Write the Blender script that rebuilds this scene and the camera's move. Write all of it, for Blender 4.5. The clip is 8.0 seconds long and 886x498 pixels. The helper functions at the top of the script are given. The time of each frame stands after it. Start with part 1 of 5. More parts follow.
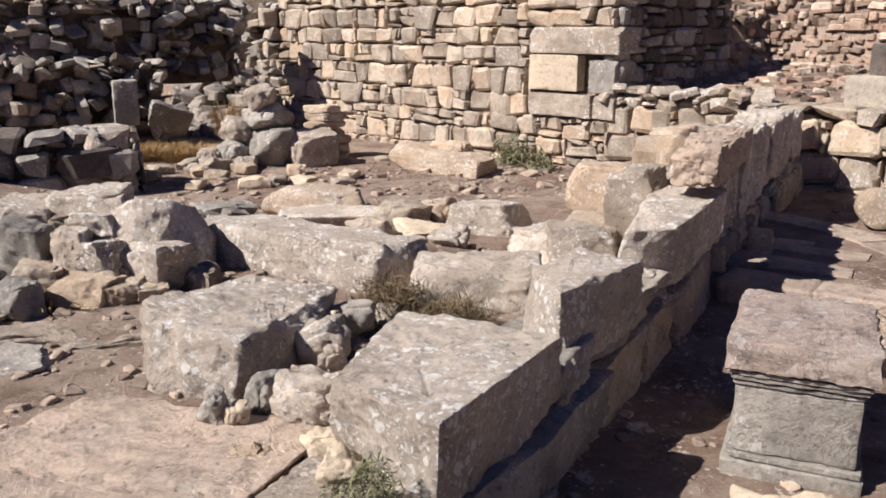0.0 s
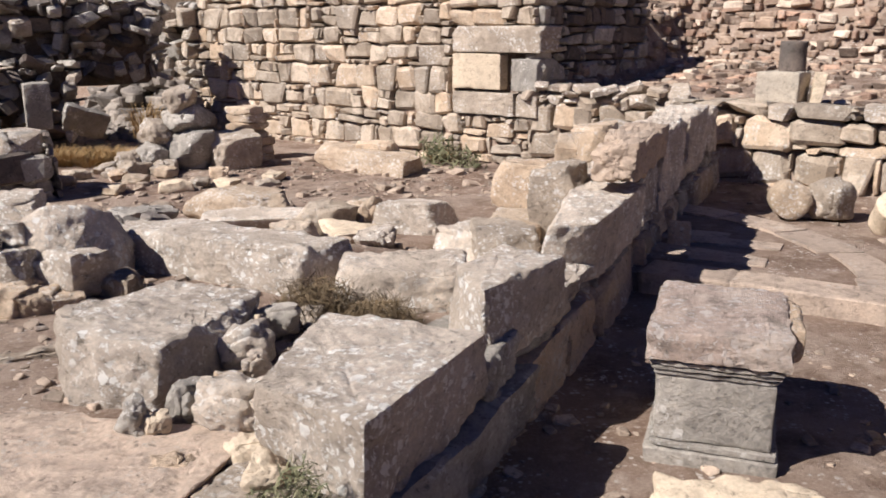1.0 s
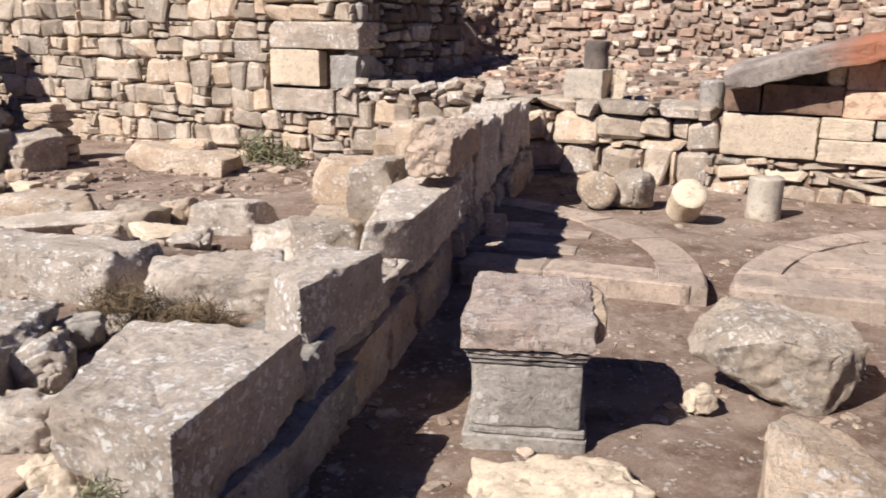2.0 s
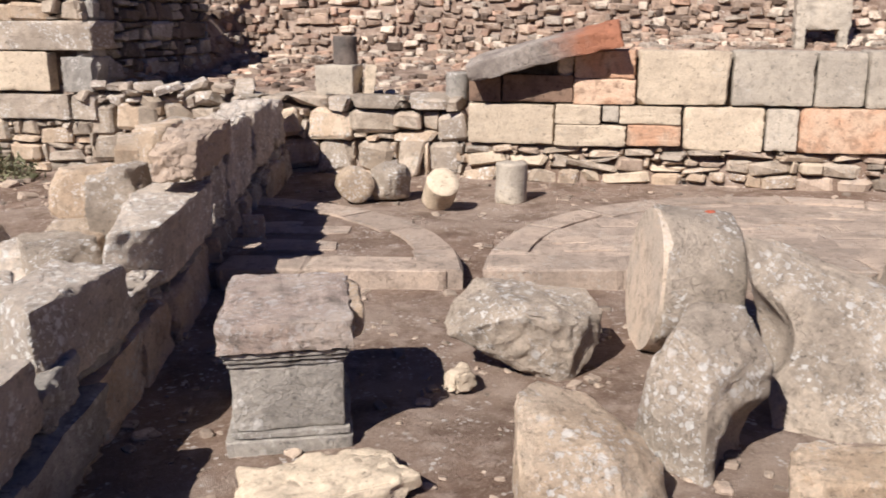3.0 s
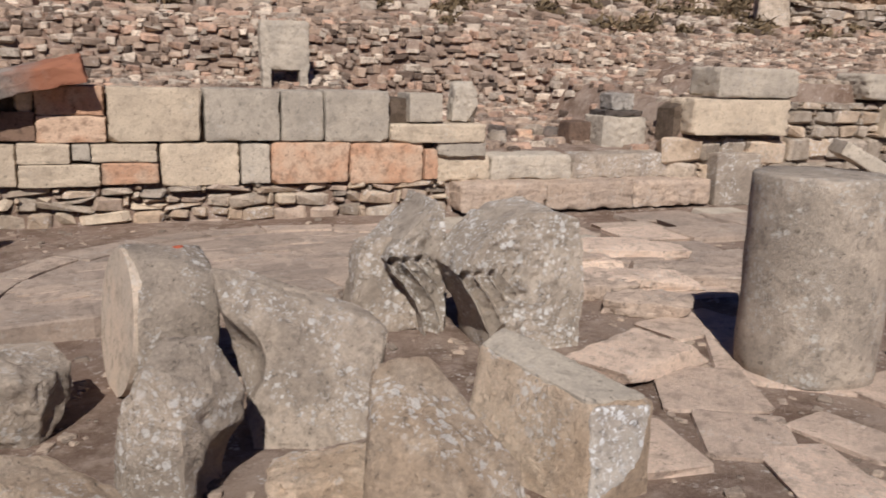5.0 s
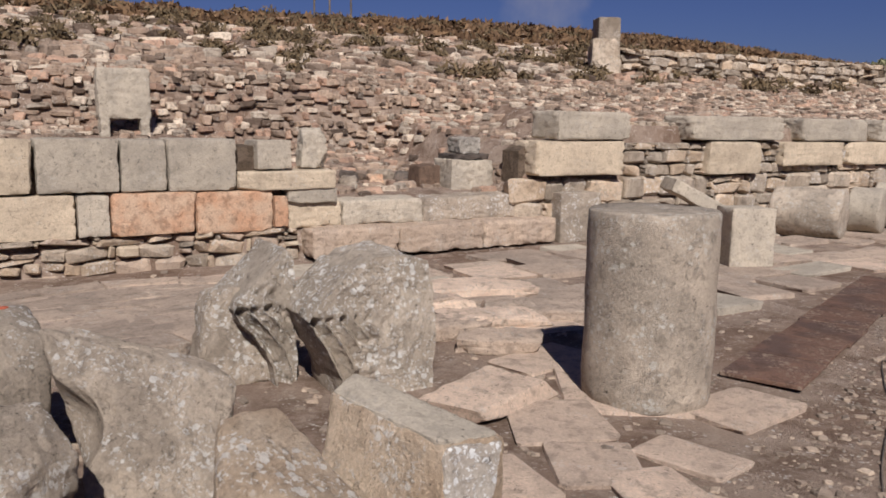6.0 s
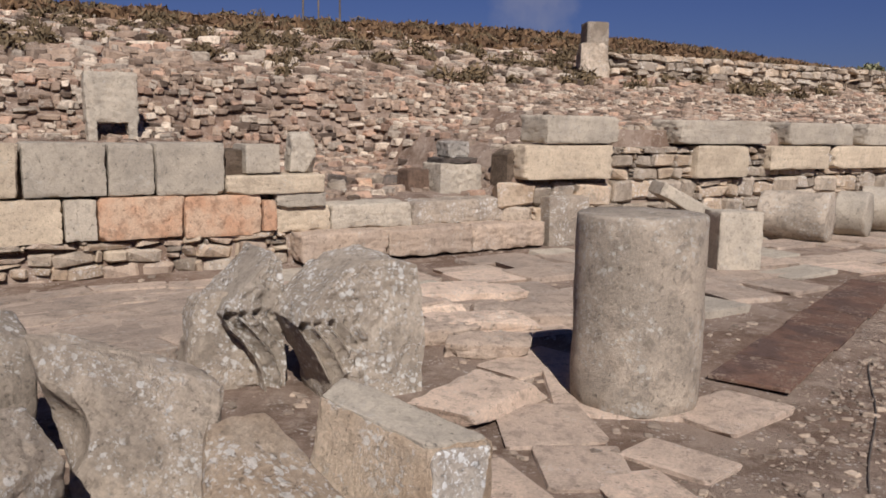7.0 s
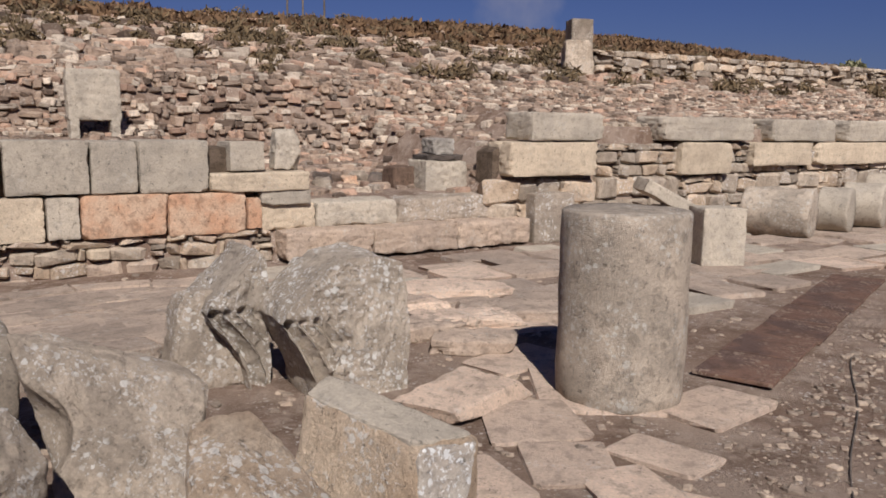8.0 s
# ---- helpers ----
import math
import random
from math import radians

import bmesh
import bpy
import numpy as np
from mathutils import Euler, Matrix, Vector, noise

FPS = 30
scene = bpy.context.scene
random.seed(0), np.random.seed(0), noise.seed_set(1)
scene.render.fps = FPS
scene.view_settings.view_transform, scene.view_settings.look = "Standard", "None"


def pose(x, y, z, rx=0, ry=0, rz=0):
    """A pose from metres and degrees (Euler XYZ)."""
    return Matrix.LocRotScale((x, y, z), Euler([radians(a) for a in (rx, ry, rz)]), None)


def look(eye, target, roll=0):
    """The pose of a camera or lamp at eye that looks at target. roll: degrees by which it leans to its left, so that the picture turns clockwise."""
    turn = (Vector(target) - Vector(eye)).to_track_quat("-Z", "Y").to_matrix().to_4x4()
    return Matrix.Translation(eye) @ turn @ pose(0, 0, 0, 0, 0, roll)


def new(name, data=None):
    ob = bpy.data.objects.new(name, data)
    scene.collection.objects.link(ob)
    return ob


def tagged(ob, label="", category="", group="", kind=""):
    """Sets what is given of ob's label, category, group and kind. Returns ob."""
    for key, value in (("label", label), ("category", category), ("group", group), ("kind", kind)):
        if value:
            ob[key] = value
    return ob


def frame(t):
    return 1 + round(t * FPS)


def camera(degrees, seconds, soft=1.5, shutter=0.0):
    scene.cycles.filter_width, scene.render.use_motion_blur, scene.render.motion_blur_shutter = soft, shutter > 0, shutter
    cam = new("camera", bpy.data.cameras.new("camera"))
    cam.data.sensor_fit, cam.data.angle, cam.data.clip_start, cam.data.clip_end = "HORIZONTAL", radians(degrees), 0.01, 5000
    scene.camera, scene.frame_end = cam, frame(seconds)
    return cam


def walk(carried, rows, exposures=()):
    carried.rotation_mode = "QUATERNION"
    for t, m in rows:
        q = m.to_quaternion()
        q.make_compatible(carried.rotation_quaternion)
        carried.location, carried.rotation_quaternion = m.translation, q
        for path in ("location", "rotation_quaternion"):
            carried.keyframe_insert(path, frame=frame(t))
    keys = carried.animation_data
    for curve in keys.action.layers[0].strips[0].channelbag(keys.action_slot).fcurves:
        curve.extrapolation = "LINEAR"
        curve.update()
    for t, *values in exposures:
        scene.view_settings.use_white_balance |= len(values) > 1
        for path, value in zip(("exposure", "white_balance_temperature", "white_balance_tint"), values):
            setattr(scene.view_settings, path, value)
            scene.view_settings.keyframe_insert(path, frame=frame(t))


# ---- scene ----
EXPO = [(0.0, 0.75), (1.0, 0.78), (2.5, 0.88), (3.0, 0.73), (3.5, 0.6), (4.0, 0.37), (4.5, 0.24), (5.0, 0.13), (6.5, 0.09), (8.0, 0.09)]
# camera: held at eye height, turning to the right about the body
cam = camera(55.4, 8.0, soft=1.7, shutter=0.2)
walk(cam, [
    (0, pose(-0.000, 0.310, 1.650, 75.61, 0.01, 0.00)),
    (0.5, pose(0.007, 0.310, 1.650, 75.70, 0.28, -1.40)),
    (1, pose(0.026, 0.309, 1.650, 75.55, 0.25, -4.95)),
    (2.3, pose(0.114, 0.289, 1.650, 75.31, -0.40, -21.39)),
    (2.5, pose(0.131, 0.282, 1.650, 75.25, -0.14, -24.90)),
    (3, pose(0.167, 0.262, 1.650, 75.16, 0.19, -32.61)),
    (3.5, pose(0.202, 0.236, 1.650, 75.15, 0.40, -40.59)),
    (4, pose(0.234, 0.204, 1.650, 75.69, 0.24, -48.93)),
    (4.5, pose(0.262, 0.167, 1.650, 76.37, -0.23, -57.34)),
    (5, pose(0.284, 0.126, 1.650, 77.97, -1.52, -65.67)),
    (5.2, pose(0.289, 0.112, 1.650, 78.82, -1.63, -68.45)),
    (6.3, pose(0.302, 0.073, 1.650, 81.47, -0.81, -76.22)),
    (6.5, pose(0.302, 0.074, 1.650, 81.50, -0.96, -76.12)),
    (7, pose(0.302, 0.073, 1.650, 81.48, -0.90, -76.24)),
    (7.5, pose(0.302, 0.071, 1.650, 81.45, -0.86, -76.72)),
    (8, pose(0.303, 0.068, 1.650, 81.30, -0.82, -77.22)),
], exposures=EXPO)

# ---- light ----
SUN_AZ, SUN_EL = math.atan2(-0.93, -0.37), radians(42)   # towards the sun: behind and to the left of the start view
world = bpy.data.worlds.new("world")
scene.world = world
world.use_nodes = True
wt = world.node_tree
sky = wt.nodes.new("ShaderNodeTexSky")
sky.sky_type, sky.sun_disc = "NISHITA", False
sky.sun_elevation, sky.sun_rotation = SUN_EL, SUN_AZ
sky.altitude, sky.air_density, sky.dust_density, sky.ozone_density = 300, 1.0, 0.3, 1.5
wt.nodes["Background"].inputs["Strength"].default_value = 0.0145
deep = wt.nodes.new("ShaderNodeMix")
deep.data_type, deep.blend_type = "RGBA", "MULTIPLY"
deep.inputs[0].default_value = 1.0
deep.inputs[7].default_value = (1.0, 1.16, 2.3, 1)
wt.links.new(sky.outputs[0], deep.inputs[6])
where = wt.nodes.new("ShaderNodeTexCoord").outputs["Generated"]
toward = wt.nodes.new("ShaderNodeVectorMath")
toward.operation = "DOT_PRODUCT"
toward.inputs[1].default_value = (0.9813, 0.1355, 0.1400)
wt.links.new(where, toward.inputs[0])
puff = wt.nodes.new("ShaderNodeTexNoise")
puff.inputs["Scale"].default_value, puff.inputs["Detail"].default_value = 60.0, 6.0
wt.links.new(where, puff.inputs["Vector"])
lump = wt.nodes.new("ShaderNodeMath")
lump.operation = "MULTIPLY_ADD"
wt.links.new(puff.outputs[0], lump.inputs[0])
lump.inputs[1].default_value = 0.0018
wt.links.new(toward.outputs["Value"], lump.inputs[2])
veil = wt.nodes.new("ShaderNodeMapRange")
veil.inputs[1].default_value, veil.inputs[2].default_value, veil.inputs[3].default_value, veil.inputs[4].default_value = 0.9998, 1.0014, 0.0, 0.32
wt.links.new(lump.outputs[0], veil.inputs[0])
cloud = wt.nodes.new("ShaderNodeMix")
cloud.data_type = "RGBA"
wt.links.new(veil.outputs[0], cloud.inputs[0])
wt.links.new(deep.outputs[2], cloud.inputs[6])
cloud.inputs[7].default_value = (21.0, 20.0, 23.0, 1)
wt.links.new(cloud.outputs[2], wt.nodes["Background"].inputs["Color"])
sun_dir = Vector((math.sin(SUN_AZ) * math.cos(SUN_EL), math.cos(SUN_AZ) * math.cos(SUN_EL), math.sin(SUN_EL)))
sun = new("sun", bpy.data.lights.new("sun", "SUN"))
sun.data.energy, sun.data.angle, sun.data.color = 5.0, radians(0.5), (1.0, 0.965, 0.955)
sun.matrix_world = look(sun_dir * 60, (0, 0, 0))


# ---- materials ----
def node(nt, kind, **values):
    n = nt.nodes.new(kind)
    for key, value in values.items():
        n.inputs[key.replace("_", " ")].default_value = value
    return n


def mixcol(nt, fac, a, b, mode="MIX"):
    m = nt.nodes.new("ShaderNodeMix")
    m.data_type, m.blend_type = "RGBA", mode
    for sock, val in ((m.inputs[0], fac), (m.inputs[6], a), (m.inputs[7], b)):
        if isinstance(val, (int, float)):
            sock.default_value = val
        elif isinstance(val, tuple):
            sock.default_value = (*val, 1)
        else:
            nt.links.new(val, sock)
    return m.outputs[2]


def ramp(nt, fac, lo, hi, a=0.0, b=1.0):
    m = nt.nodes.new("ShaderNodeMapRange")
    m.inputs[1].default_value, m.inputs[2].default_value = lo, hi
    m.inputs[3].default_value, m.inputs[4].default_value = a, b
    nt.links.new(fac, m.inputs[0])
    return m.outputs[0]


def noisy(nt, vec, scale, detail=6, rough=0.6):
    n = node(nt, "ShaderNodeTexNoise", Scale=scale, Detail=detail, Roughness=rough)
    nt.links.new(vec, n.inputs["Vector"])
    return n.outputs[0]


def math_node(nt, op, a, b):
    m = nt.nodes.new("ShaderNodeMath")
    m.operation = op
    for sock, val in zip(m.inputs, (a, b)):
        if isinstance(val, (int, float)):
            sock.default_value = val
        else:
            nt.links.new(val, sock)
    return m.outputs[0]


def lichen_spots(nt, vec, scale):
    """Ragged round spots of uneven size."""
    warp = node(nt, "ShaderNodeTexNoise", Scale=scale * 2.2, Detail=5, Roughness=0.7)
    nt.links.new(vec, warp.inputs["Vector"])
    shift = nt.nodes.new("ShaderNodeVectorMath")
    shift.operation = "MULTIPLY_ADD"
    nt.links.new(warp.outputs[1], shift.inputs[0])
    shift.inputs[1].default_value = (1.0 / scale,) * 3
    nt.links.new(vec, shift.inputs[2])
    cells = node(nt, "ShaderNodeTexVoronoi", Scale=scale)
    nt.links.new(shift.outputs[0], cells.inputs["Vector"])
    size = math_node(nt, "MULTIPLY", math_node(nt, "POWER", cells.outputs["Color"], 2.0), 0.72)
    return ramp(nt, math_node(nt, "SUBTRACT", size, cells.outputs["Distance"]), -0.01, 0.03)


def stone(name, base, other, crust, lichen=0.35, vary=0.25, bump=0.5, island=False, scale=1.0, rough=0.9, stain=0.5, tones=()):
    """Weathered stone: broad tone drift, grain, dark pits, pale lichen spots, bump."""
    mat = bpy.data.materials.new(name)
    mat.use_nodes = True
    nt = mat.node_tree
    bsdf = nt.nodes["Principled BSDF"]
    geo = nt.nodes.new("ShaderNodeNewGeometry")
    info = nt.nodes.new("ShaderNodeObjectInfo")
    rnd = geo.outputs["Random Per Island"] if island else info.outputs["Random"]
    off = nt.nodes.new("ShaderNodeVectorMath")
    off.operation = "ADD"
    comb = nt.nodes.new("ShaderNodeCombineXYZ")
    mul = nt.nodes.new("ShaderNodeMath")
    mul.operation = "MULTIPLY"
    mul.inputs[1].default_value = 37.0
    nt.links.new(rnd, mul.inputs[0])
    nt.links.new(mul.outputs[0], comb.inputs[0])
    nt.links.new(geo.outputs["Position"], off.inputs[0])
    nt.links.new(comb.outputs[0], off.inputs[1])
    vec = off.outputs[0]
    broad, mid, fine = noisy(nt, vec, 2.2 * scale), noisy(nt, vec, 11 * scale, 8, 0.65), noisy(nt, vec, 60 * scale, 8, 0.75)
    col = mixcol(nt, ramp(nt, broad, 0.44, 0.57), base, other)
    for k, (tone, share) in enumerate(tones):
        pick = math_node(nt, "FRACT", math_node(nt, "MULTIPLY", rnd, 7.3 + 4.1 * k), 0)
        col = mixcol(nt, math_node(nt, "LESS_THAN", pick, share), col, tone)
    tint = mixcol(nt, ramp(nt, rnd, 0, 1), (1 - vary, 1 - vary, 1 - vary), (1 + vary, 1 + vary * 0.93, 1 + vary * 0.82))
    col = mixcol(nt, 1.0, col, tint, "MULTIPLY")
    col = mixcol(nt, ramp(nt, mid, 0.52, 0.62, 0, stain), col, tuple(c * 0.42 for c in base))
    col = mixcol(nt, ramp(nt, fine, 0.35, 0.7), col, mixcol(nt, 1.0, col, (1.5, 1.47, 1.42), "MULTIPLY"))
    speck = ramp(nt, noisy(nt, vec, 44 * scale, 9, 0.75), 0.55, 0.575)
    fleck = lichen_spots(nt, vec, 25 * scale)
    spots = nt.nodes.new("ShaderNodeMath")
    spots.operation = "MAXIMUM"
    nt.links.new(speck, spots.inputs[0])
    nt.links.new(fleck, spots.inputs[1])
    where = ramp(nt, noisy(nt, vec, 3.1 * scale, 5), 0.64 - 0.34 * lichen, 0.7 - 0.32 * lichen)
    grow = nt.nodes.new("ShaderNodeMath")
    grow.operation = "MULTIPLY"
    nt.links.new(spots.outputs[0], grow.inputs[0])
    nt.links.new(where, grow.inputs[1])
    soft = nt.nodes.new("ShaderNodeMath")
    soft.operation = "MULTIPLY"
    nt.links.new(grow.outputs[0], soft.inputs[0])
    soft.inputs[1].default_value = min(0.9, lichen * 1.7)
    holes = noisy(nt, vec, 24 * scale, 10, 0.78)
    pits = ramp(nt, holes, 0.43, 0.36, 0, 0.85)
    col = mixcol(nt, pits, col, tuple(c * 0.3 for c in base))
    col = mixcol(nt, soft.outputs[0], col, crust)
    nt.links.new(col, bsdf.inputs["Base Color"])
    bsdf.inputs["Roughness"].default_value = rough
    bsdf.inputs["Specular IOR Level"].default_value = 0.2
    height = nt.nodes.new("ShaderNodeMath")
    height.operation = "MULTIPLY_ADD"
    nt.links.new(mid, height.inputs[0])
    height.inputs[1].default_value = 1.2
    nt.links.new(math_node(nt, "ADD", fine, math_node(nt, "MULTIPLY", ramp(nt, holes, 0.36, 0.5), 0.18)), height.inputs[2])
    bm_ = node(nt, "ShaderNodeBump", Strength=bump, Distance=0.022)
    nt.links.new(height.outputs[0], bm_.inputs["Height"])
    nt.links.new(bm_.outputs[0], bsdf.inputs["Normal"])
    return mat


CRUST = (0.646, 0.598, 0.532)
M_BLOCK = stone("grey_limestone", (0.400, 0.328, 0.258), (0.290, 0.238, 0.188), (0.70, 0.655, 0.59), 0.47, 0.12, 1.0, stain=0.32)
M_PALE = stone("crusted_limestone", (0.520, 0.440, 0.360), (0.400, 0.333, 0.268), (0.82, 0.775, 0.70), 0.62, 0.12, 1.0, stain=0.4)
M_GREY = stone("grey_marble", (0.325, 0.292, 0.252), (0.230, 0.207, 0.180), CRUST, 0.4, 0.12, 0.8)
M_TAN = stone("tan_limestone", (0.500, 0.392, 0.290), (0.415, 0.310, 0.218), (0.72, 0.67, 0.60), 0.45, 0.15, 1.0, stain=0.35)
M_WALL = stone("wall_limestone", (0.391, 0.323, 0.255), (0.264, 0.212, 0.162), (0.527, 0.476, 0.408), 0.4, 0.32, 0.9)
M_CREAM = stone("cream_ashlar", (0.465, 0.378, 0.278), (0.398, 0.322, 0.238), (0.479, 0.435, 0.365), 0.2, 0.1, 0.5, stain=0.3)
M_ASH = stone("grey_ashlar", (0.372, 0.320, 0.255), (0.312, 0.270, 0.218), (0.440, 0.395, 0.338), 0.3, 0.12, 0.5, stain=0.35)
M_PINK = stone("pink_limestone", (0.405, 0.308, 0.232), (0.365, 0.282, 0.218), (0.479, 0.418, 0.348), 0.35, 0.12, 0.7)
M_RED = stone("red_tuff", (0.400, 0.236, 0.150), (0.410, 0.290, 0.205), (0.400, 0.313, 0.244), 0.15, 0.15, 0.6)
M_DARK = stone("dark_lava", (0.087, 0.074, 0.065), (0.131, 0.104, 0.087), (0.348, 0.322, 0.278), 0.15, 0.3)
M_RUBBLE = stone("rubble", (0.325, 0.245, 0.187), (0.235, 0.170, 0.127), (0.45, 0.395, 0.33), 0.35, 0.35, 0.8, island=True,
                 tones=(((0.095, 0.068, 0.052), 0.13), ((0.450, 0.375, 0.300), 0.24), ((0.350, 0.232, 0.170), 0.14)))
M_CORE = stone("wall_core", (0.1, 0.072, 0.05), (0.15, 0.11, 0.08), (0.261, 0.209, 0.157), 0.1, 0.0, 0.9, scale=3)
M_GRAVEL = stone("gravel", (0.296, 0.235, 0.183), (0.235, 0.183, 0.144), (0.435, 0.383, 0.331), 0.2, 0.4, 0.5, island=True)
M_BANK = stone("bank_rubble", (0.261, 0.226, 0.196), (0.174, 0.152, 0.135), (0.435, 0.400, 0.348), 0.3, 0.4, 0.8, island=True)
M_DRUM = stone("drum_marble", (0.345, 0.286, 0.226), (0.250, 0.210, 0.168), (0.480, 0.440, 0.380), 0.45, 0.1, 0.6, stain=0.6)
M_PAVE = stone("paving", (0.385, 0.300, 0.236), (0.310, 0.245, 0.196), (0.500, 0.440, 0.370), 0.35, 0.2, 0.8)
M_SLAB = stone("pink_paving", (0.520, 0.400, 0.312), (0.435, 0.335, 0.262), (0.620, 0.535, 0.450), 0.3, 0.15, 0.8)
# brown stone, its tone lowered further to hold the shade beneath the lintel slab
M_BROWN = stone("brown_tuff", (0.110, 0.073, 0.053), (0.155, 0.100, 0.070), (0.26, 0.2, 0.15), 0.15, 0.15)
M_LICHEN = stone("red_lichen", (0.42, 0.11, 0.06), (0.32, 0.08, 0.05), (0.5, 0.2, 0.12), 0.1, 0.05)
M_RUST = stone("rusty_plate", (0.125, 0.072, 0.052), (0.085, 0.054, 0.044), (0.26, 0.19, 0.14), 0.5, 0.1, 0.4)


def soil():
    mat = bpy.data.materials.new("dry_earth")
    mat.use_nodes = True
    nt = mat.node_tree
    bsdf = nt.nodes["Principled BSDF"]
    geo = nt.nodes.new("ShaderNodeNewGeometry")
    vec = geo.outputs["Position"]
    broad, patch = noisy(nt, vec, 0.7), noisy(nt, vec, 1.9, 7, 0.7)
    mid, fine = noisy(nt, vec, 6, 8, 0.65), noisy(nt, vec, 70, 8, 0.8)
    col = mixcol(nt, ramp(nt, broad, 0.4, 0.6), (0.225, 0.150, 0.108), (0.325, 0.243, 0.186))
    col = mixcol(nt, ramp(nt, patch, 0.47, 0.6, 0, 0.8), col, (0.150, 0.096, 0.067))
    col = mixcol(nt, ramp(nt, mid, 0.5, 0.68, 0, 0.85), col, (0.390, 0.300, 0.235))
    col = mixcol(nt, ramp(nt, fine, 0.55, 0.70), col, (0.470, 0.390, 0.320))
    col = mixcol(nt, ramp(nt, fine, 0.46, 0.3, 0, 0.7), col, (0.085, 0.058, 0.040))
    grit = math_node(nt, "MULTIPLY", lichen_spots(nt, vec, 38), ramp(nt, noisy(nt, vec, 4.5, 5), 0.5, 0.6))
    col = mixcol(nt, grit, col, (0.52, 0.455, 0.39))
    nt.links.new(col, bsdf.inputs["Base Color"])
    bsdf.inputs["Roughness"].default_value = 1.0
    bsdf.inputs["Specular IOR Level"].default_value = 0.1
    add = nt.nodes.new("ShaderNodeMath")
    add.operation = "MULTIPLY_ADD"
    nt.links.new(mid, add.inputs[0])
    add.inputs[1].default_value = 1.5
    nt.links.new(fine, add.inputs[2])
    b = node(nt, "ShaderNodeBump", Strength=0.8, Distance=0.03)
    nt.links.new(add.outputs[0], b.inputs["Height"])
    nt.links.new(b.outputs[0], bsdf.inputs["Normal"])
    return mat


def leafy(name, a, b):
    mat = bpy.data.materials.new(name)
    mat.use_nodes = True
    nt = mat.node_tree
    bsdf = nt.nodes["Principled BSDF"]
    geo = nt.nodes.new("ShaderNodeNewGeometry")
    col = mixcol(nt, geo.outputs["Random Per Island"], a, b)
    nt.links.new(col, bsdf.inputs["Base Color"])
    bsdf.inputs["Roughness"].default_value = 0.9
    return mat


M_SOIL = soil()
M_SCRUB = leafy("dry_scrub", (0.10, 0.055, 0.028), (0.20, 0.115, 0.055))
M_STRAW = leafy("dry_grass", (0.26, 0.15, 0.055), (0.4, 0.27, 0.12))
M_SHRUB = leafy("shrub_leaves", (0.09, 0.065, 0.035), (0.18, 0.12, 0.06))
M_GREEN = leafy("grey_green_leaves", (0.1, 0.11, 0.05), (0.22, 0.2, 0.11))


# ---- mesh helpers ----
def mesh_of(name, verts, faces, smooth=True):
    me = bpy.data.meshes.new(name)
    me.from_pydata([tuple(v) for v in verts], [], faces)
    me.update()
    if smooth:
        me.shade_smooth()
    return me


def box_grid(cuts):
    """Points and quads of a cube from -1 to 1 whose faces have cuts x cuts cells."""
    index, pts, quads = {}, [], []

    def at(p):
        key = tuple(round(c, 5) for c in p)
        if key not in index:
            index[key] = len(pts)
            pts.append(key)
        return index[key]
    for axis in range(3):
        for side in (-1, 1):
            for i in range(cuts):
                for j in range(cuts):
                    ring = []
                    for di, dj in ((0, 0), (1, 0), (1, 1), (0, 1)):
                        p = [0, 0, 0]
                        p[axis] = side
                        p[(axis + 1) % 3] = -1 + 2 * (i + di) / cuts
                        p[(axis + 2) % 3] = -1 + 2 * (j + dj) / cuts
                        ring.append(at(p))
                    quads.append(ring if side > 0 else ring[::-1])
    return np.array(pts, float), quads


GRIDS = {}


def rock_mesh(name, l, w, h, seed, sharp=40.0, amp=0.012, freq=2.5, cuts=24, taper=0.0, skew=0.06, fine=0.015, chip=0.03, planes=6, bite=(1.15, 1.42), extra=()):
    """An angular block l x w x h standing on z = 0: six uneven faces, some corners broken off, chipped edges."""
    if cuts not in GRIDS:
        GRIDS[cuts] = box_grid(cuts)
    pts, quads = GRIDS[cuts]
    rng = np.random.RandomState(seed)
    normals, dist = [], []
    for axis in range(3):
        for side in (-1, 1):
            n = rng.uniform(-skew, skew, 3) * 1.4
            n[axis] = side
            normals.append(n / np.linalg.norm(n))
            dist.append(1.0)
    for _ in range(planes):
        n = rng.choice((-1, 1), 3) * rng.uniform(0.25, 1.0, 3)
        normals.append(n / np.linalg.norm(n))
        dist.append(rng.uniform(*bite))
    for *n, far in extra:
        normals.append(np.array(n))
        dist.append(far)
    d = pts / np.linalg.norm(pts, axis=1)[:, None]
    ratio = np.maximum(d @ np.array(normals).T / np.array(dist), 0)
    p = d / ((ratio ** sharp).sum(1) ** (1 / sharp))[:, None]
    edge = np.clip((np.sort(np.abs(pts), axis=1)[:, 1] - 0.6) / 0.4, 0, 1) ** 2
    p[:, :2] *= (1 - taper * (p[:, 2:3] + 1) / 2)
    q = p * np.array([l / 2, w / 2, h / 2])
    shift = Vector((seed * 3.7, seed * 1.3, 0))
    out = []
    for v, n, e in zip(q, p, edge):
        nn = Vector(n).normalized()
        v = Vector(v)
        a = noise.fractal(v * freq + shift, 1.0, 2.0, 4) * amp
        a += noise.fractal(v * 17 + shift, 0.8, 2.0, 4) * fine
        a -= e * chip * max(0.0, 0.25 + noise.noise(v * 7 + shift))
        out.append(v + nn * a)
    lowest = min(v.z for v in out)
    me = mesh_of(name, [(v.x, v.y, v.z - lowest) for v in out], quads)
    me.set_sharp_from_angle(angle=radians(32))
    return me


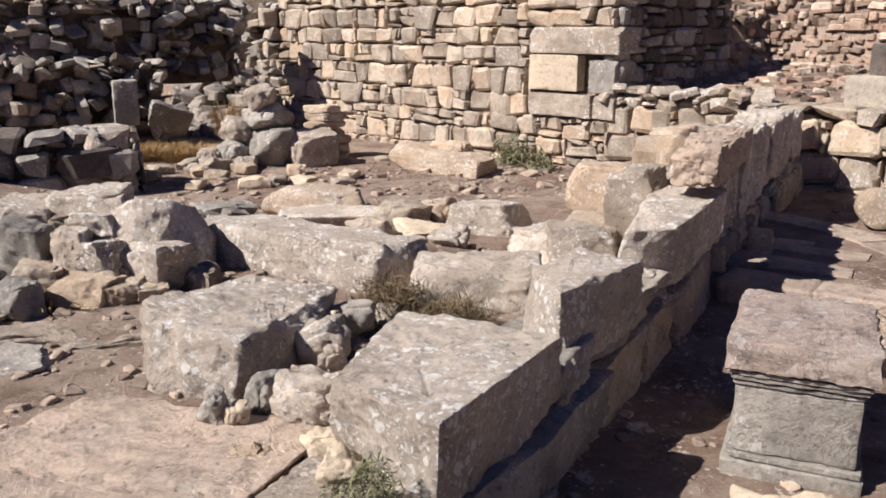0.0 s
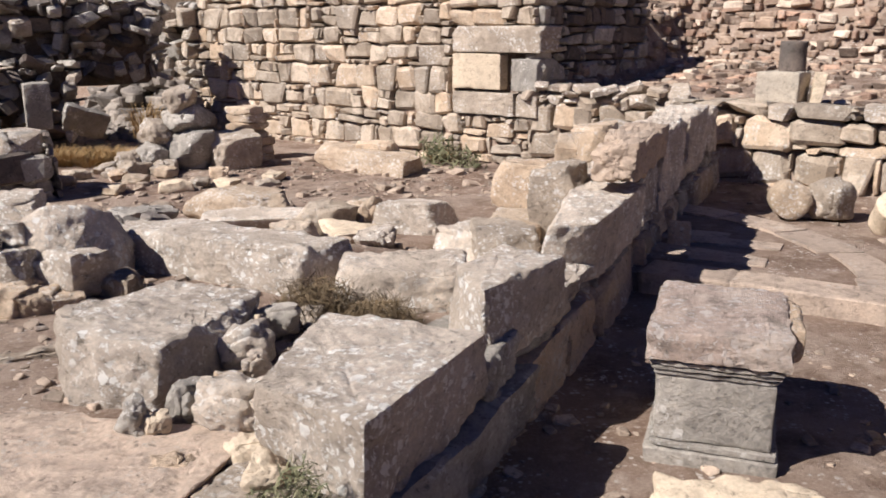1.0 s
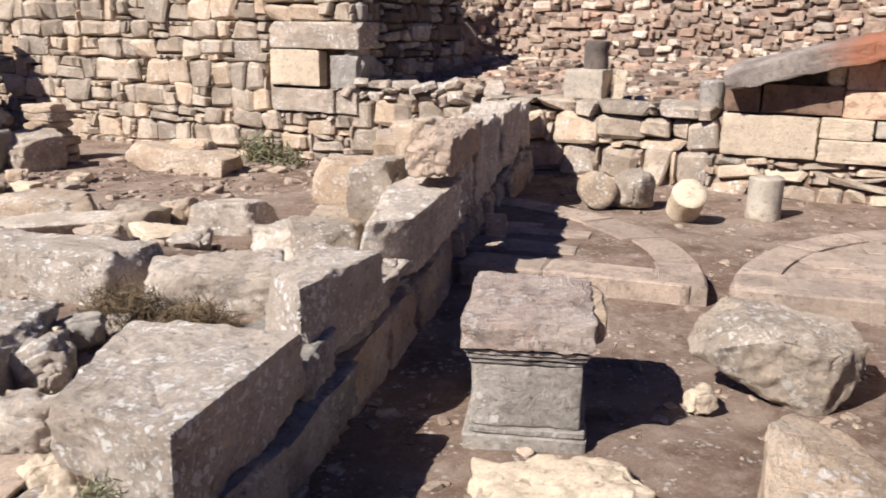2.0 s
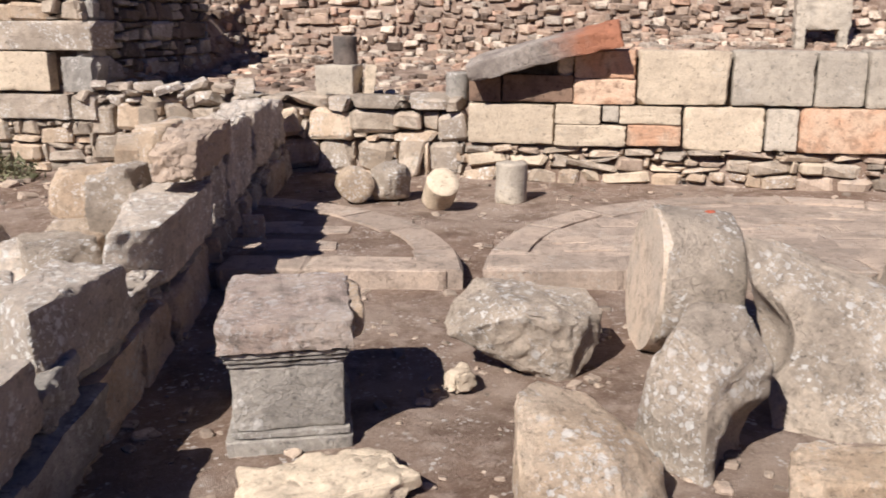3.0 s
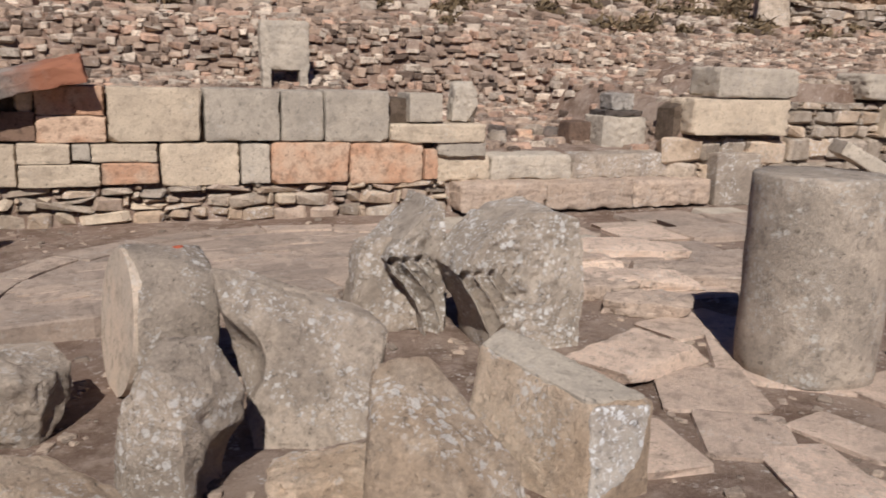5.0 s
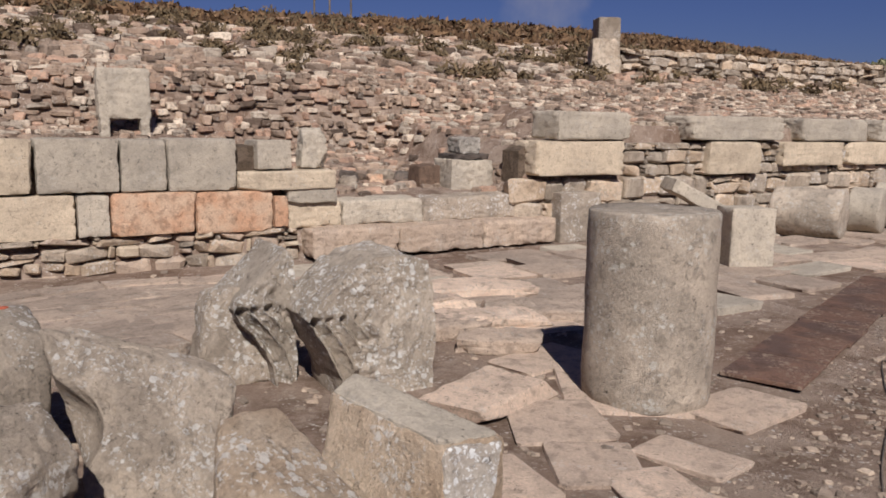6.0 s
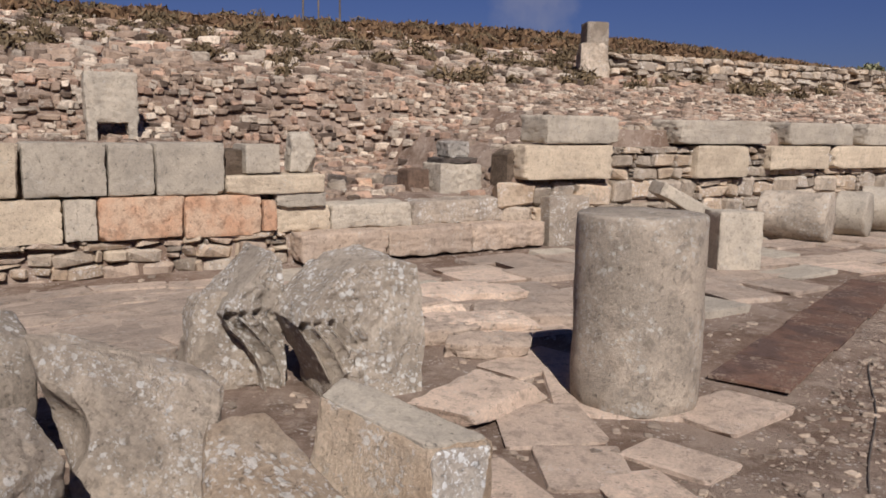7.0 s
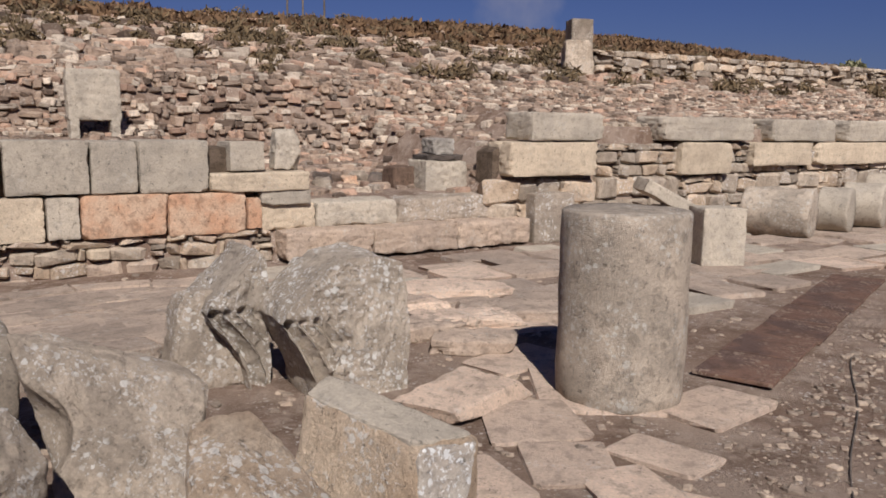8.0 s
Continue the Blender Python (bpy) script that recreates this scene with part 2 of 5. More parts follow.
def chamfer_mesh(name, seed, edge=0.16, jit=0.1):
    """A unit stone (1 x 1 x 1, centred) with cut edges and uneven corners: 44 triangles."""
    rng = np.random.RandomState(seed)
    verts, idx = [], {}
    for sx in (-1, 1):
        for sy in (-1, 1):
            for sz in (-1, 1):
                j = rng.uniform(-jit, jit, 3)
                e = edge * rng.uniform(0.6, 1.5)
                for axis in range(3):
                    v = np.array([sx, sy, sz], float) * (1 - e)
                    v[axis] = (sx, sy, sz)[axis]
                    idx[sx, sy, sz, axis] = len(verts)
                    verts.append((v + j) * 0.5)
    faces = []
    for axis in range(3):
        o1, o2 = (axis + 1) % 3, (axis + 2) % 3
        for s in (-1, 1):
            ring = []
            for a, b in ((-1, -1), (1, -1), (1, 1), (-1, 1)):
                k = [0, 0, 0]
                k[axis], k[o1], k[o2] = s, a, b
                ring.append(idx[(*k, axis)])
            faces.append(ring if s > 0 else ring[::-1])
            for o, oo in ((o1, o2), (o2, o1)):
                if o > axis:
                    for b in (-1, 1):
                        ks = []
                        for c in (-1, 1):
                            k = [0, 0, 0]
                            k[axis], k[o], k[oo] = s, b, c
                            ks.append(tuple(k))
                        ring = [idx[(*ks[0], axis)], idx[(*ks[1], axis)], idx[(*ks[1], o)], idx[(*ks[0], o)]]
                        faces.append(ring)
    for sx in (-1, 1):
        for sy in (-1, 1):
            for sz in (-1, 1):
                faces.append([idx[sx, sy, sz, a] for a in range(3)])
    bm = bmesh.new()
    vs = [bm.verts.new(v) for v in verts]
    for f_ in faces:
        bm.faces.new([vs[i] for i in f_])
    bmesh.ops.recalc_face_normals(bm, faces=bm.faces)
    me = bpy.data.meshes.new(name)
    bm.to_mesh(me)
    bm.free()
    return me


def raw(me):
    v = np.zeros(len(me.vertices) * 3)
    me.vertices.foreach_get("co", v)
    return v.reshape(-1, 3), [tuple(p.vertices) for p in me.polygons]


ROUGH = [chamfer_mesh("stone", i, 0.2 + 0.05 * (i % 3), 0.22) for i in range(24)]
HEWN = [chamfer_mesh("slab", 50 + i, 0.09, 0.06) for i in range(8)]


def unit_ashlar(seed):
    me = rock_mesh("ashlar", 1.0, 1.0, 1.0, seed, amp=0.012, skew=0.016, fine=0.012, chip=0.036, planes=2, bite=(1.45, 1.62), cuts=18, sharp=70)
    for v in me.vertices:
        v.co.z -= 0.5
    return me


PAVING = [chamfer_mesh("paving_slab", 90 + i, 0.09, 0.1) for i in range(10)]
DRESSED = [unit_ashlar(60 + i) for i in range(10)]


def unit_coarse(seed):
    """A unit stone with broken corners and an uneven face."""
    me = rock_mesh("coarse_stone", 1.0, 1.0, 1.0, seed, amp=0.05, skew=0.06, fine=0.02, chip=0.07, planes=4, bite=(1.3, 1.55), cuts=14, sharp=40)
    for v in me.vertices:
        v.co.z -= 0.5
    return me


COARSE = [unit_coarse(160 + i) for i in range(12)]
ROUGH_RAW = [raw(m) for m in ROUGH]


def piece(name, me, mat, parent, loc, size, rot=(0, 0, 0)):
    """One stone, slab or block on shared mesh data, as a part of parent."""
    key = (me.name, mat.name)
    if key not in SHARED:
        SHARED[key] = me.copy()
        SHARED[key].name = me.name
        SHARED[key].materials.clear()
        SHARED[key].materials.append(mat)
    ob = new(name, SHARED[key])
    ob.parent = parent
    ob.matrix_basis = Matrix.LocRotScale(loc, Euler([radians(a) for a in rot]), size)
    return ob


SHARED = {}


def part(name, bm, mat, parent, label=""):
    me = bpy.data.meshes.new(name)
    bm.to_mesh(me)
    bm.free()
    me.materials.append(mat)
    ob = new(name, me)
    ob.parent = parent
    return tagged(ob, label)


def thing(name, me, mat, m, label, category, group="", kind=""):
    me.materials.clear()
    me.materials.append(mat)
    ob = new(name, me)
    ob.matrix_basis = m
    return tagged(ob, label, category, group, kind)


def block(name, mat, x, y, z, l, w, h, yaw, seed, label, category="stone block", tilt=(0, 0), group="", **shape):
    return thing(name, rock_mesh(name, l, w, h, seed, **shape), mat, pose(x, y, z, tilt[0], tilt[1], yaw), label, category, group)


def scatter_mesh(name, places, mat, label, category):
    """Many small stones joined in one object: places are (x, y, z, size x, y, z, yaw, tilt, variant)."""
    vs, fs, n = [], [], 0
    for x, y, z, a, b, c, yaw, tilt, k in places:
        v, f_ = ROUGH_RAW[k % len(ROUGH_RAW)]
        rot = np.array(Euler((tilt, tilt * 0.6, yaw)).to_matrix())
        vs.append((v * (a, b, c)) @ rot.T + (x, y, z))
        fs.extend(tuple(i + n for i in q) for q in f_)
        n += len(v)
    me = bpy.data.meshes.new(name)
    me.from_pydata(np.concatenate(vs).tolist(), [], fs)
    me.update()
    return thing(name, me, mat, Matrix(), label, category, kind="stuff")


# ---- plan ----
# back wall: along x of this frame, n (its y) points behind it; side wall: x along it, y into it
A_FRAME = pose(5.2, 8.15, 0, 0, 0, -45)
W_FRAME = pose(0.68, 3.63, 0, 0, 0, 60.9)
L_FRAME, L2_FRAME = pose(-3.5, 9.8, 0, 0, 0, 30), pose(-4.5, 13.9, 0, 0, 0, 30)
L3_FRAME = pose(-3.5, 15.3, 0, 0, 0, 30)
L_INV, L2_INV = L_FRAME.inverted(), L2_FRAME.inverted()
A_INV, W_INV = A_FRAME.inverted(), W_FRAME.inverted()


def step(x, a, b):
    t = min(1.0, max(0.0, (x - a) / (b - a)))
    return t * t * (3 - 2 * t)


def crest(s):
    return 4.95 + 0.3 * step(s, 8, 24) - 1.8 * step(s, 30, 56)


def fill(s):
    """Ground level just behind the back wall."""
    z = 1.5 * (1 - step(s, -4.6, -4.2)) + 0.72 * step(s, -4.6, -4.2)
    z += 0.25 * step(s, 0.2, 0.6) - 0.37 * step(s, 5.4, 5.7) + 0.6 * step(s, 8.8, 9.3) + 0.35 * step(s, 10.4, 11.0)
    return z


def ground_z(x, y):
    a = A_INV @ Vector((x, y, 0))
    w = W_INV @ Vector((x, y, 0))
    s, n = a.x, a.y
    rough = 0.03 * noise.fractal(Vector((x * 0.9, y * 0.9, 3.3)), 1.0, 2.0, 4)
    if n > 0.15:
        up = fill(s) + 0.1 * min(n, 4) + (2.3 - fill(s) - 0.4) * step(n, 4.0, 5.0)
        top = crest(s)
        up += (top - 2.3) * min(1.0, max(0.0, (n - 5.0) / 15.0)) ** 0.9
        up -= 0.06 * max(0.0, n - 21.0)
        return max(up + rough * (1 + 3 * step(n, 3, 8)), -60)
    z = rough
    left = step(w.y, 0.1, 0.35) * step(w.x, -2.4, -1.6)
    z += left * (0.33 - 0.45 * step(w.x, 0.9, 3.4))
    l1, l2 = L_INV @ Vector((x, y, 0)), L2_INV @ Vector((x, y, 0))
    z += 0.5 * step(l1.y, 0.2, 0.45) * step(-l1.x, 0.2, 0.5) - 0.3 * step(-l1.x, 0.2, 0.5) * step(l1.y, 1.2, 3.0) * (1 - step(l2.y, 0.2, 0.5))
    z += 1.05 * step(l2.y, 0.2, 0.5) * step(-l2.x, 0.0, 1.5) + 0.12 * max(0.0, l2.y) * step(-l2.x, 0.0, 1.5)
    return z


def axis_values(lo, hi, fine_lo, fine_hi, step_):
    vals = list(np.arange(fine_lo, fine_hi + 1e-6, step_))
    grow, v = step_, fine_hi
    while v < hi:
        grow *= 1.22
        v += grow
        vals.append(v)
    grow, v = step_, fine_lo
    while v > lo:
        grow *= 1.22
        v -= grow
        vals.insert(0, v)
    return vals


def build_ground():
    ss = axis_values(-3000, 3000, -15, 20, 0.14)
    ns = axis_values(-3000, 3000, -11, 8, 0.12)
    verts, faces = [], []
    for n in ns:
        for s in ss:
            p = A_FRAME @ Vector((s, n, 0))
            verts.append((p.x, p.y, ground_z(p.x, p.y)))
    k = len(ss)
    for j in range(len(ns) - 1):
        for i in range(k - 1):
            a = j * k + i
            faces.append((a, a + 1, a + 1 + k, a + k))
    thing("ground", mesh_of("ground", verts, faces), M_SOIL, Matrix(), "dry brown earth and trampled dust of the ruin", "ground", kind="structure")


build_ground()


# ---- walls ----
def courses(s0, s1, z0, z1, seed, h=(0.12, 0.24), w=(0.16, 0.5), split=0.25):
    """Rubble laid in rough courses with small chinking stones: (s, z, width, height) of each stone."""
    rng = random.Random(seed)
    z = z0
    while z < z1 - 0.05:
        ch = min(rng.uniform(*h), z1 - z)
        if z1 - z - ch < 0.07:
            ch = z1 - z
        s = s0 - rng.uniform(0, 0.15)
        while s < s1:
            cw = rng.uniform(*w)
            if s + cw > s1:
                cw = max(0.08, s1 - s)
            pick = rng.random()
            if pick < split and ch > 0.12:
                cut = rng.uniform(0.3, 0.7)
                yield s, z, cw, ch * cut
                if cw > 0.2:
                    c2 = rng.uniform(0.3, 0.7)
                    yield s, z + ch * cut, cw * c2, ch * (1 - cut)
                    yield s + cw * c2, z + ch * cut, cw * (1 - c2), ch * (1 - cut)
                else:
                    yield s, z + ch * cut, cw, ch * (1 - cut)
            elif pick < split + 0.3 and cw > 0.25:
                k = rng.uniform(0.05, 0.09)
                yield s, z, cw - k, ch
                n = rng.choice((1, 2, 3))
                for q in range(n):
                    yield s + cw - k, z + ch * q / n, k, ch / n
            elif pick < split + 0.42 and ch > 0.2:
                k = rng.uniform(0.06, 0.1)
                up = rng.random() < 0.5
                yield s, z + (0 if up else k), cw, ch - k
                n = max(1, int(cw / rng.uniform(0.1, 0.2)))
                for q in range(n):
                    yield s + cw * q / n, z + (ch - k if up else 0), cw / n, k
            else:
                yield s, z, cw, ch
            s += cw
        z += ch


def wall_core(name, frame_, s0, s1, n0, n1, z0, z1, label, slope=0.0):
    me = rock_mesh(name, s1 - s0, n1 - n0, z1 - z0, 7, planes=0, cuts=16, skew=0.0, chip=0)
    m = frame_ @ pose((s0 + s1) / 2, (n0 + n1) / 2, z0)
    return thing(name, me, M_CORE, m, label, "wall", kind="structure")


def lay(parent, origin, rects, mats, seed, depth=0.3, proud=0.04, meshes=ROUGH, name="stone", gap=0.028, flip=1, wild=1.0):
    """Stones in a wall face: each a part, its outer face just proud of the face plane n = 0."""
    rng = random.Random(seed)
    inv = parent.matrix_basis.inverted() @ origin
    for s, z, w, h in rects:
        d = depth * rng.uniform(0.8, 1.2)
        out = rng.uniform(-proud, proud * 0.5)
        size = (max(0.03, w - gap) * 1.06, d, max(0.03, h - gap) * 1.08)
        m = inv @ pose(s + w / 2, flip * (d / 2 + out), z + h / 2, wild * rng.uniform(-6, 6), wild * rng.uniform(-5, 5), wild * rng.uniform(-7, 7))
        ob = piece(name, rng.choice(meshes), rng.choice(mats), parent, (0, 0, 0), (1, 1, 1))
        ob.matrix_basis = m @ Matrix.Diagonal((*size, 1))


RUB = [M_WALL, M_WALL, M_WALL, M_WALL, M_TAN, M_TAN, M_BLOCK]
# main ashlar wall
wall_main = wall_core("wall_main", A_FRAME, 0.3, 5.6, 0.12, 0.6, -0.1, 1.3, "old ashlar wall of cream, grey and red blocks on rubble footing")
lay(wall_main, A_FRAME, courses(0.28, 5.75, -0.03, 0.38, 11, (0.13, 0.22), (0.16, 0.55), 0.22), [M_TAN, M_WALL, M_CREAM, M_TAN, M_PINK, M_WALL], 12, wild=1.8)
ASHLAR = (  # s from, s to, z from, z to, material
    (0.28, 1.22, 0.40, 0.82, M_CREAM), (1.24, 1.71, 0.63, 0.83, M_CREAM), (1.74, 1.9, 0.66, 0.82, M_ASH), (1.91, 2.54, 0.64, 0.82, M_CREAM),
    (1.24, 1.98, 0.40, 0.62, M_CREAM), (2.0, 2.54, 0.42, 0.63, M_RED), (2.57, 3.36, 0.38, 0.82, M_CREAM), (3.38, 3.68, 0.39, 0.81, M_ASH),
    (3.70, 4.55, 0.38, 0.82, M_RED), (4.57, 5.43, 0.36, 0.81, M_RED), (5.45, 5.6, 0.4, 0.74, M_RED),
    # the two brown blocks carry part of the lintel's shade in their colour
    (0.30, 0.64, 0.85, 1.13, M_BROWN), (0.66, 1.42, 0.85, 1.13, M_BROWN), (1.43, 2.06, 0.84, 1.1, M_RED), (1.43, 2.05, 1.11, 1.39, M_RED),
    (2.08, 2.97, 0.84, 1.38, M_CREAM), (3.02, 3.8, 0.84, 1.38, M_ASH), (3.82, 4.27, 0.84, 1.37, M_ASH), (4.29, 5.02, 0.83, 1.38, M_ASH),
    (5.04, 6.2, 0.82, 1.03, M_CREAM), (5.26, 5.66, 1.05, 1.37, M_ASH), (5.62, 6.22, 0.655, 0.815, M_ASH))
rng = random.Random(5)
for s0, s1, z0, z1, mat in ASHLAR:
    piece("ashlar_block", rng.choice(DRESSED), mat, wall_main, (0, 0, 0), (1, 1, 1)).matrix_basis = (
        wall_main.matrix_basis.inverted() @ A_FRAME @ pose((s0 + s1) / 2, 0.2 + rng.uniform(-0.02, 0.02), (z0 + z1) / 2, rng.uniform(-0.6, 0.6), rng.uniform(-0.5, 0.5), rng.uniform(-0.8, 0.8))
        @ Matrix.Diagonal((s1 - s0 + 0.006, 0.44, z1 - z0 + 0.006, 1)))

# rubble wall between the side wall and the ashlar
wall_low = wall_core("wall_low", A_FRAME, -4.2, 0.24, 0.12, 0.6, -0.3, 0.72, "low rubble wall of pale field stones")
lay(wall_low, A_FRAME, courses(-4.3, 0.26, -0.25, 0.74, 21, (0.26, 0.4), (0.3, 0.56), 0.12), RUB, 22, wild=1.5)
lay(wall_low, A_FRAME, courses(-2.3, 0.2, 0.74, 0.9, 23, (0.1, 0.14), (0.25, 0.7), 0.1), [M_BLOCK, M_ASH, M_WALL], 24, depth=0.5)
lay(wall_low, A_FRAME, courses(-4.3, -2.3, 0.74, 1.0, 25, (0.12, 0.2), (0.12, 0.32), 0.1), [M_BLOCK, M_WALL, M_PALE], 26, depth=0.35, proud=0.12, wild=4)

# tall rubble wall behind the room, with its corner
wall_tall = wall_core("wall_tall", A_FRAME, -14.5, -4.35, 0.12, 0.6, -0.3, 2.25, "tall rubble wall of squared pale stones with dressed corner")
lay(wall_tall, A_FRAME, courses(-11.6, -5.7, -0.25, 2.3, 31, (0.22, 0.36), (0.22, 0.55), 0.2), RUB, 32)
lay(wall_tall, A_FRAME, courses(-14.5, -11.6, 0.1, 2.2, 37, (0.2, 0.34), (0.22, 0.55), 0.3), [M_BLOCK, M_WALL, M_GREY], 38, proud=0.3, wild=3)
lay(wall_tall, A_FRAME, courses(-5.7, -4.3, -0.25, 0.55, 33, (0.22, 0.3), (0.2, 0.55), 0.35), RUB, 34)
lay(wall_tall, A_FRAME, courses(-5.7, -4.3, 1.72, 2.4, 36, (0.2, 0.3), (0.2, 0.55), 0.35), RUB, 35)
for s0, s1, z0, z1, mat in ((-5.66, -4.6, 0.55, 0.86, M_BLOCK), (-5.66, -4.82, 0.88, 1.36, M_CREAM), (-4.66, -4.25, 0.88, 1.3, M_GREY), (-5.66, -4.2, 1.37, 1.72, M_BLOCK), (-4.58, -4.25, 0.55, 0.86, M_BLOCK)):
    ob = piece("ashlar_block", rng.choice(DRESSED), mat, wall_tall, (0, 0, 0), (1, 1, 1))
    ob.matrix_basis = wall_tall.matrix_basis.inverted() @ A_FRAME @ pose((s0 + s1) / 2, 0.2, (z0 + z1) / 2) @ Matrix.Diagonal((s1 - s0 - 0.01, 0.5, z1 - z0 - 0.01, 1))
RETURN = A_FRAME @ pose(-4.27, 0.0, 0, 0, 0, 90)
wall_return = wall_core("wall_return", RETURN, 0.3, 2.95, 0.12, 0.5, 0.5, 2.3, "return wall of rough stones in shade, coloured darker for it")
# Darker stone mix than the adjoining wall: shade put into the stones' colour.
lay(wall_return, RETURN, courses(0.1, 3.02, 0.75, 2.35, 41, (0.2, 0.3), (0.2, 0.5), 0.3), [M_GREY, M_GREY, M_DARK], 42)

# side wall
wall_side = wall_core("wall_side", W_FRAME, -1.55, 6.4, 0.08, 0.5, -0.1, 0.26, "low side wall of big stones, its face in shade")
lay(wall_side, W_FRAME @ pose(0, 0.005, 0), courses(-1.6, 6.5, -0.06, 0.27, 51, (0.4, 0.4), (0.35, 0.8), 0), [M_BLOCK, M_GREY, M_TAN], 52, depth=0.5, proud=0.045, meshes=COARSE, gap=0.0, wild=0.5)
lay(wall_side, W_FRAME @ pose(0, 0.06, 0), courses(-1.45, 6.4, 0.262, 0.35, 53, (0.1, 0.1), (0.25, 0.6), 0), [M_BLOCK, M_GREY], 54, depth=0.42, proud=0.05, meshes=COARSE, gap=0.0, wild=1.0)

# right part of the back wall
wall_right = wall_core("wall_right", A_FRAME, 8.95, 24, 0.15, 0.6, -0.1, 1.3, "long ruined wall of large blocks and rubble")
lay(wall_right, A_FRAME, courses(8.9, 22, 0.0, 0.85, 61, (0.2, 0.3), (0.3, 0.7), 0.2), RUB, 62)
lay(wall_right, A_FRAME @ pose(0, 0.22, 0), courses(10.7, 22, 1.33, 1.66, 65, (0.12, 0.2), (0.14, 0.4), 0.3), RUB, 66, wild=2)
lay(wall_right, A_FRAME, courses(10.7, 22, 0.85, 1.35, 63, (0.14, 0.24), (0.2, 0.5), 0.3), RUB, 64)
for s0, s1, z0, z1, mat in ((9.05, 10.6, 0.89, 1.37, M_CREAM), (9.37, 10.7, 1.38, 1.77, M_ASH), (11.9, 14.0, 1.38, 1.75, M_ASH), (12.3, 13.5, 0.85, 1.36, M_CREAM), (14.5, 16.2, 1.36, 1.74, M_ASH),
                            (16.6, 18.4, 1.36, 1.74, M_ASH), (14.0, 15.6, 0.95, 1.35, M_CREAM), (15.7, 18.0, 0.95, 1.35, M_CREAM)):
    ob = piece("ashlar_block", rng.choice(DRESSED), mat, wall_right, (0, 0, 0), (1, 1, 1))
    ob.matrix_basis = wall_right.matrix_basis.inverted() @ A_FRAME @ pose((s0 + s1) / 2, 0.18, (z0 + z1) / 2) @ Matrix.Diagonal((s1 - s0 - 0.01, 0.6, z1 - z0 - 0.01, 1))


def dressed(name, mat, m, l, w, h, seed, label, category, group="", **k):
    return thing(name, rock_mesh(name, l, w, h, seed, **{**dict(sharp=60, amp=0.006, skew=0.012, fine=0.006, chip=0.02, planes=0), **k}), mat, m, label, category, group)


# steps of the recess
for s0, s1, mat in ((5.8, 6.9, M_PINK), (6.92, 8.1, M_PINK), (8.12, 9.25, M_PINK)):
    dressed("step_block", mat, A_FRAME @ pose((s0 + s1) / 2, -0.05, 0.02), s1 - s0, 0.5, 0.33, int(s0 * 10), "pale pinkish stone step block of the wall recess", "step", "lower step of the recess", amp=0.018, fine=0.014, chip=0.05)
for s0, s1, mat in ((5.62, 6.3, M_CREAM), (6.32, 7.4, M_ASH), (7.42, 8.9, M_BLOCK)):
    dressed("step_block", mat, A_FRAME @ pose((s0 + s1) / 2, 0.28, 0.34), s1 - s0, 0.45, 0.31, int(s0 * 10) + 1, "weathered grey stone block of the upper step", "step", "upper step of the recess", amp=0.014, fine=0.012, chip=0.04)

# ---- big stones on the side wall ----
def wblock(s0, s1, y0, y1, z0, z1, seed, label, mat=M_PALE, tilt=(0, 0), yaw=0, **k):
    return thing("wall_block", rock_mesh("wall_block", s1 - s0, y1 - y0, z1 - z0, seed, **{**dict(cuts=38, amp=0.022, fine=0.02, chip=0.06), **k}), mat,
                 W_FRAME @ pose((s0 + s1) / 2, (y0 + y1) / 2, z0, tilt[0], tilt[1], yaw), label, "stone block", "blocks of the side wall")


wblock(0.5, 1.1, 0.02, 0.4, 0.34, 0.44, 15, "flat stone bedded in the side wall")
wblock(2.5, 3.2, 0.04, 0.45, 0.1, 0.74, 6, "upright grey block of the side wall", planes=1)
wblock(1.74, 3.02, -0.05, 0.24, 0.745, 0.99, 7, "reddish-topped long block on the side wall", mat=M_PINK, yaw=2, planes=1, skew=0.03)
wblock(3.1, 4.1, 0.0, 0.32, 0.34, 0.93, 8, "rough grey block of the side wall", planes=2)
wblock(4.16, 5.36, -0.02, 0.36, 0.34, 0.9, 18, "broad weathered block of the side wall", planes=3)
wblock(5.4, 6.4, 0.0, 0.5, 0.34, 0.84, 19, "weathered block near the wall corner", amp=0.03)
for s, y, l, w, h, sd in ((2.0, 0.75, 0.5, 0.35, 0.35, 101), (2.7, 0.58, 0.6, 0.4, 0.78, 102), (2.15, 0.52, 0.45, 0.34, 0.72, 108), (3.1, 0.5, 0.4, 0.3, 0.95, 109), (3.4, 0.72, 0.55, 0.4, 0.95, 103), (1.3, 0.6, 0.45, 0.35, 0.3, 104), (4.1, 0.78, 0.6, 0.4, 0.98, 105), (4.8, 0.8, 0.6, 0.4, 0.92, 106), (5.9, 0.8, 0.6, 0.4, 0.7, 107)):
    p = W_FRAME @ Vector((s, y, 0))
    block("backing_stone", M_TAN if sd % 2 else M_BLOCK, p.x, p.y, ground_z(p.x, p.y) - 0.05, l, w, h, 61 + sd * 17 % 30, sd, "rough pale backing stone behind the side wall", "stone", group="backing stones of the side wall", amp=0.02, cuts=14)
block("squared_block", M_TAN, 1.47, 7.75, -0.15, 0.62, 0.5, 0.62, -38, 9, "pale squared limestone block beside the side wall", amp=0.02)
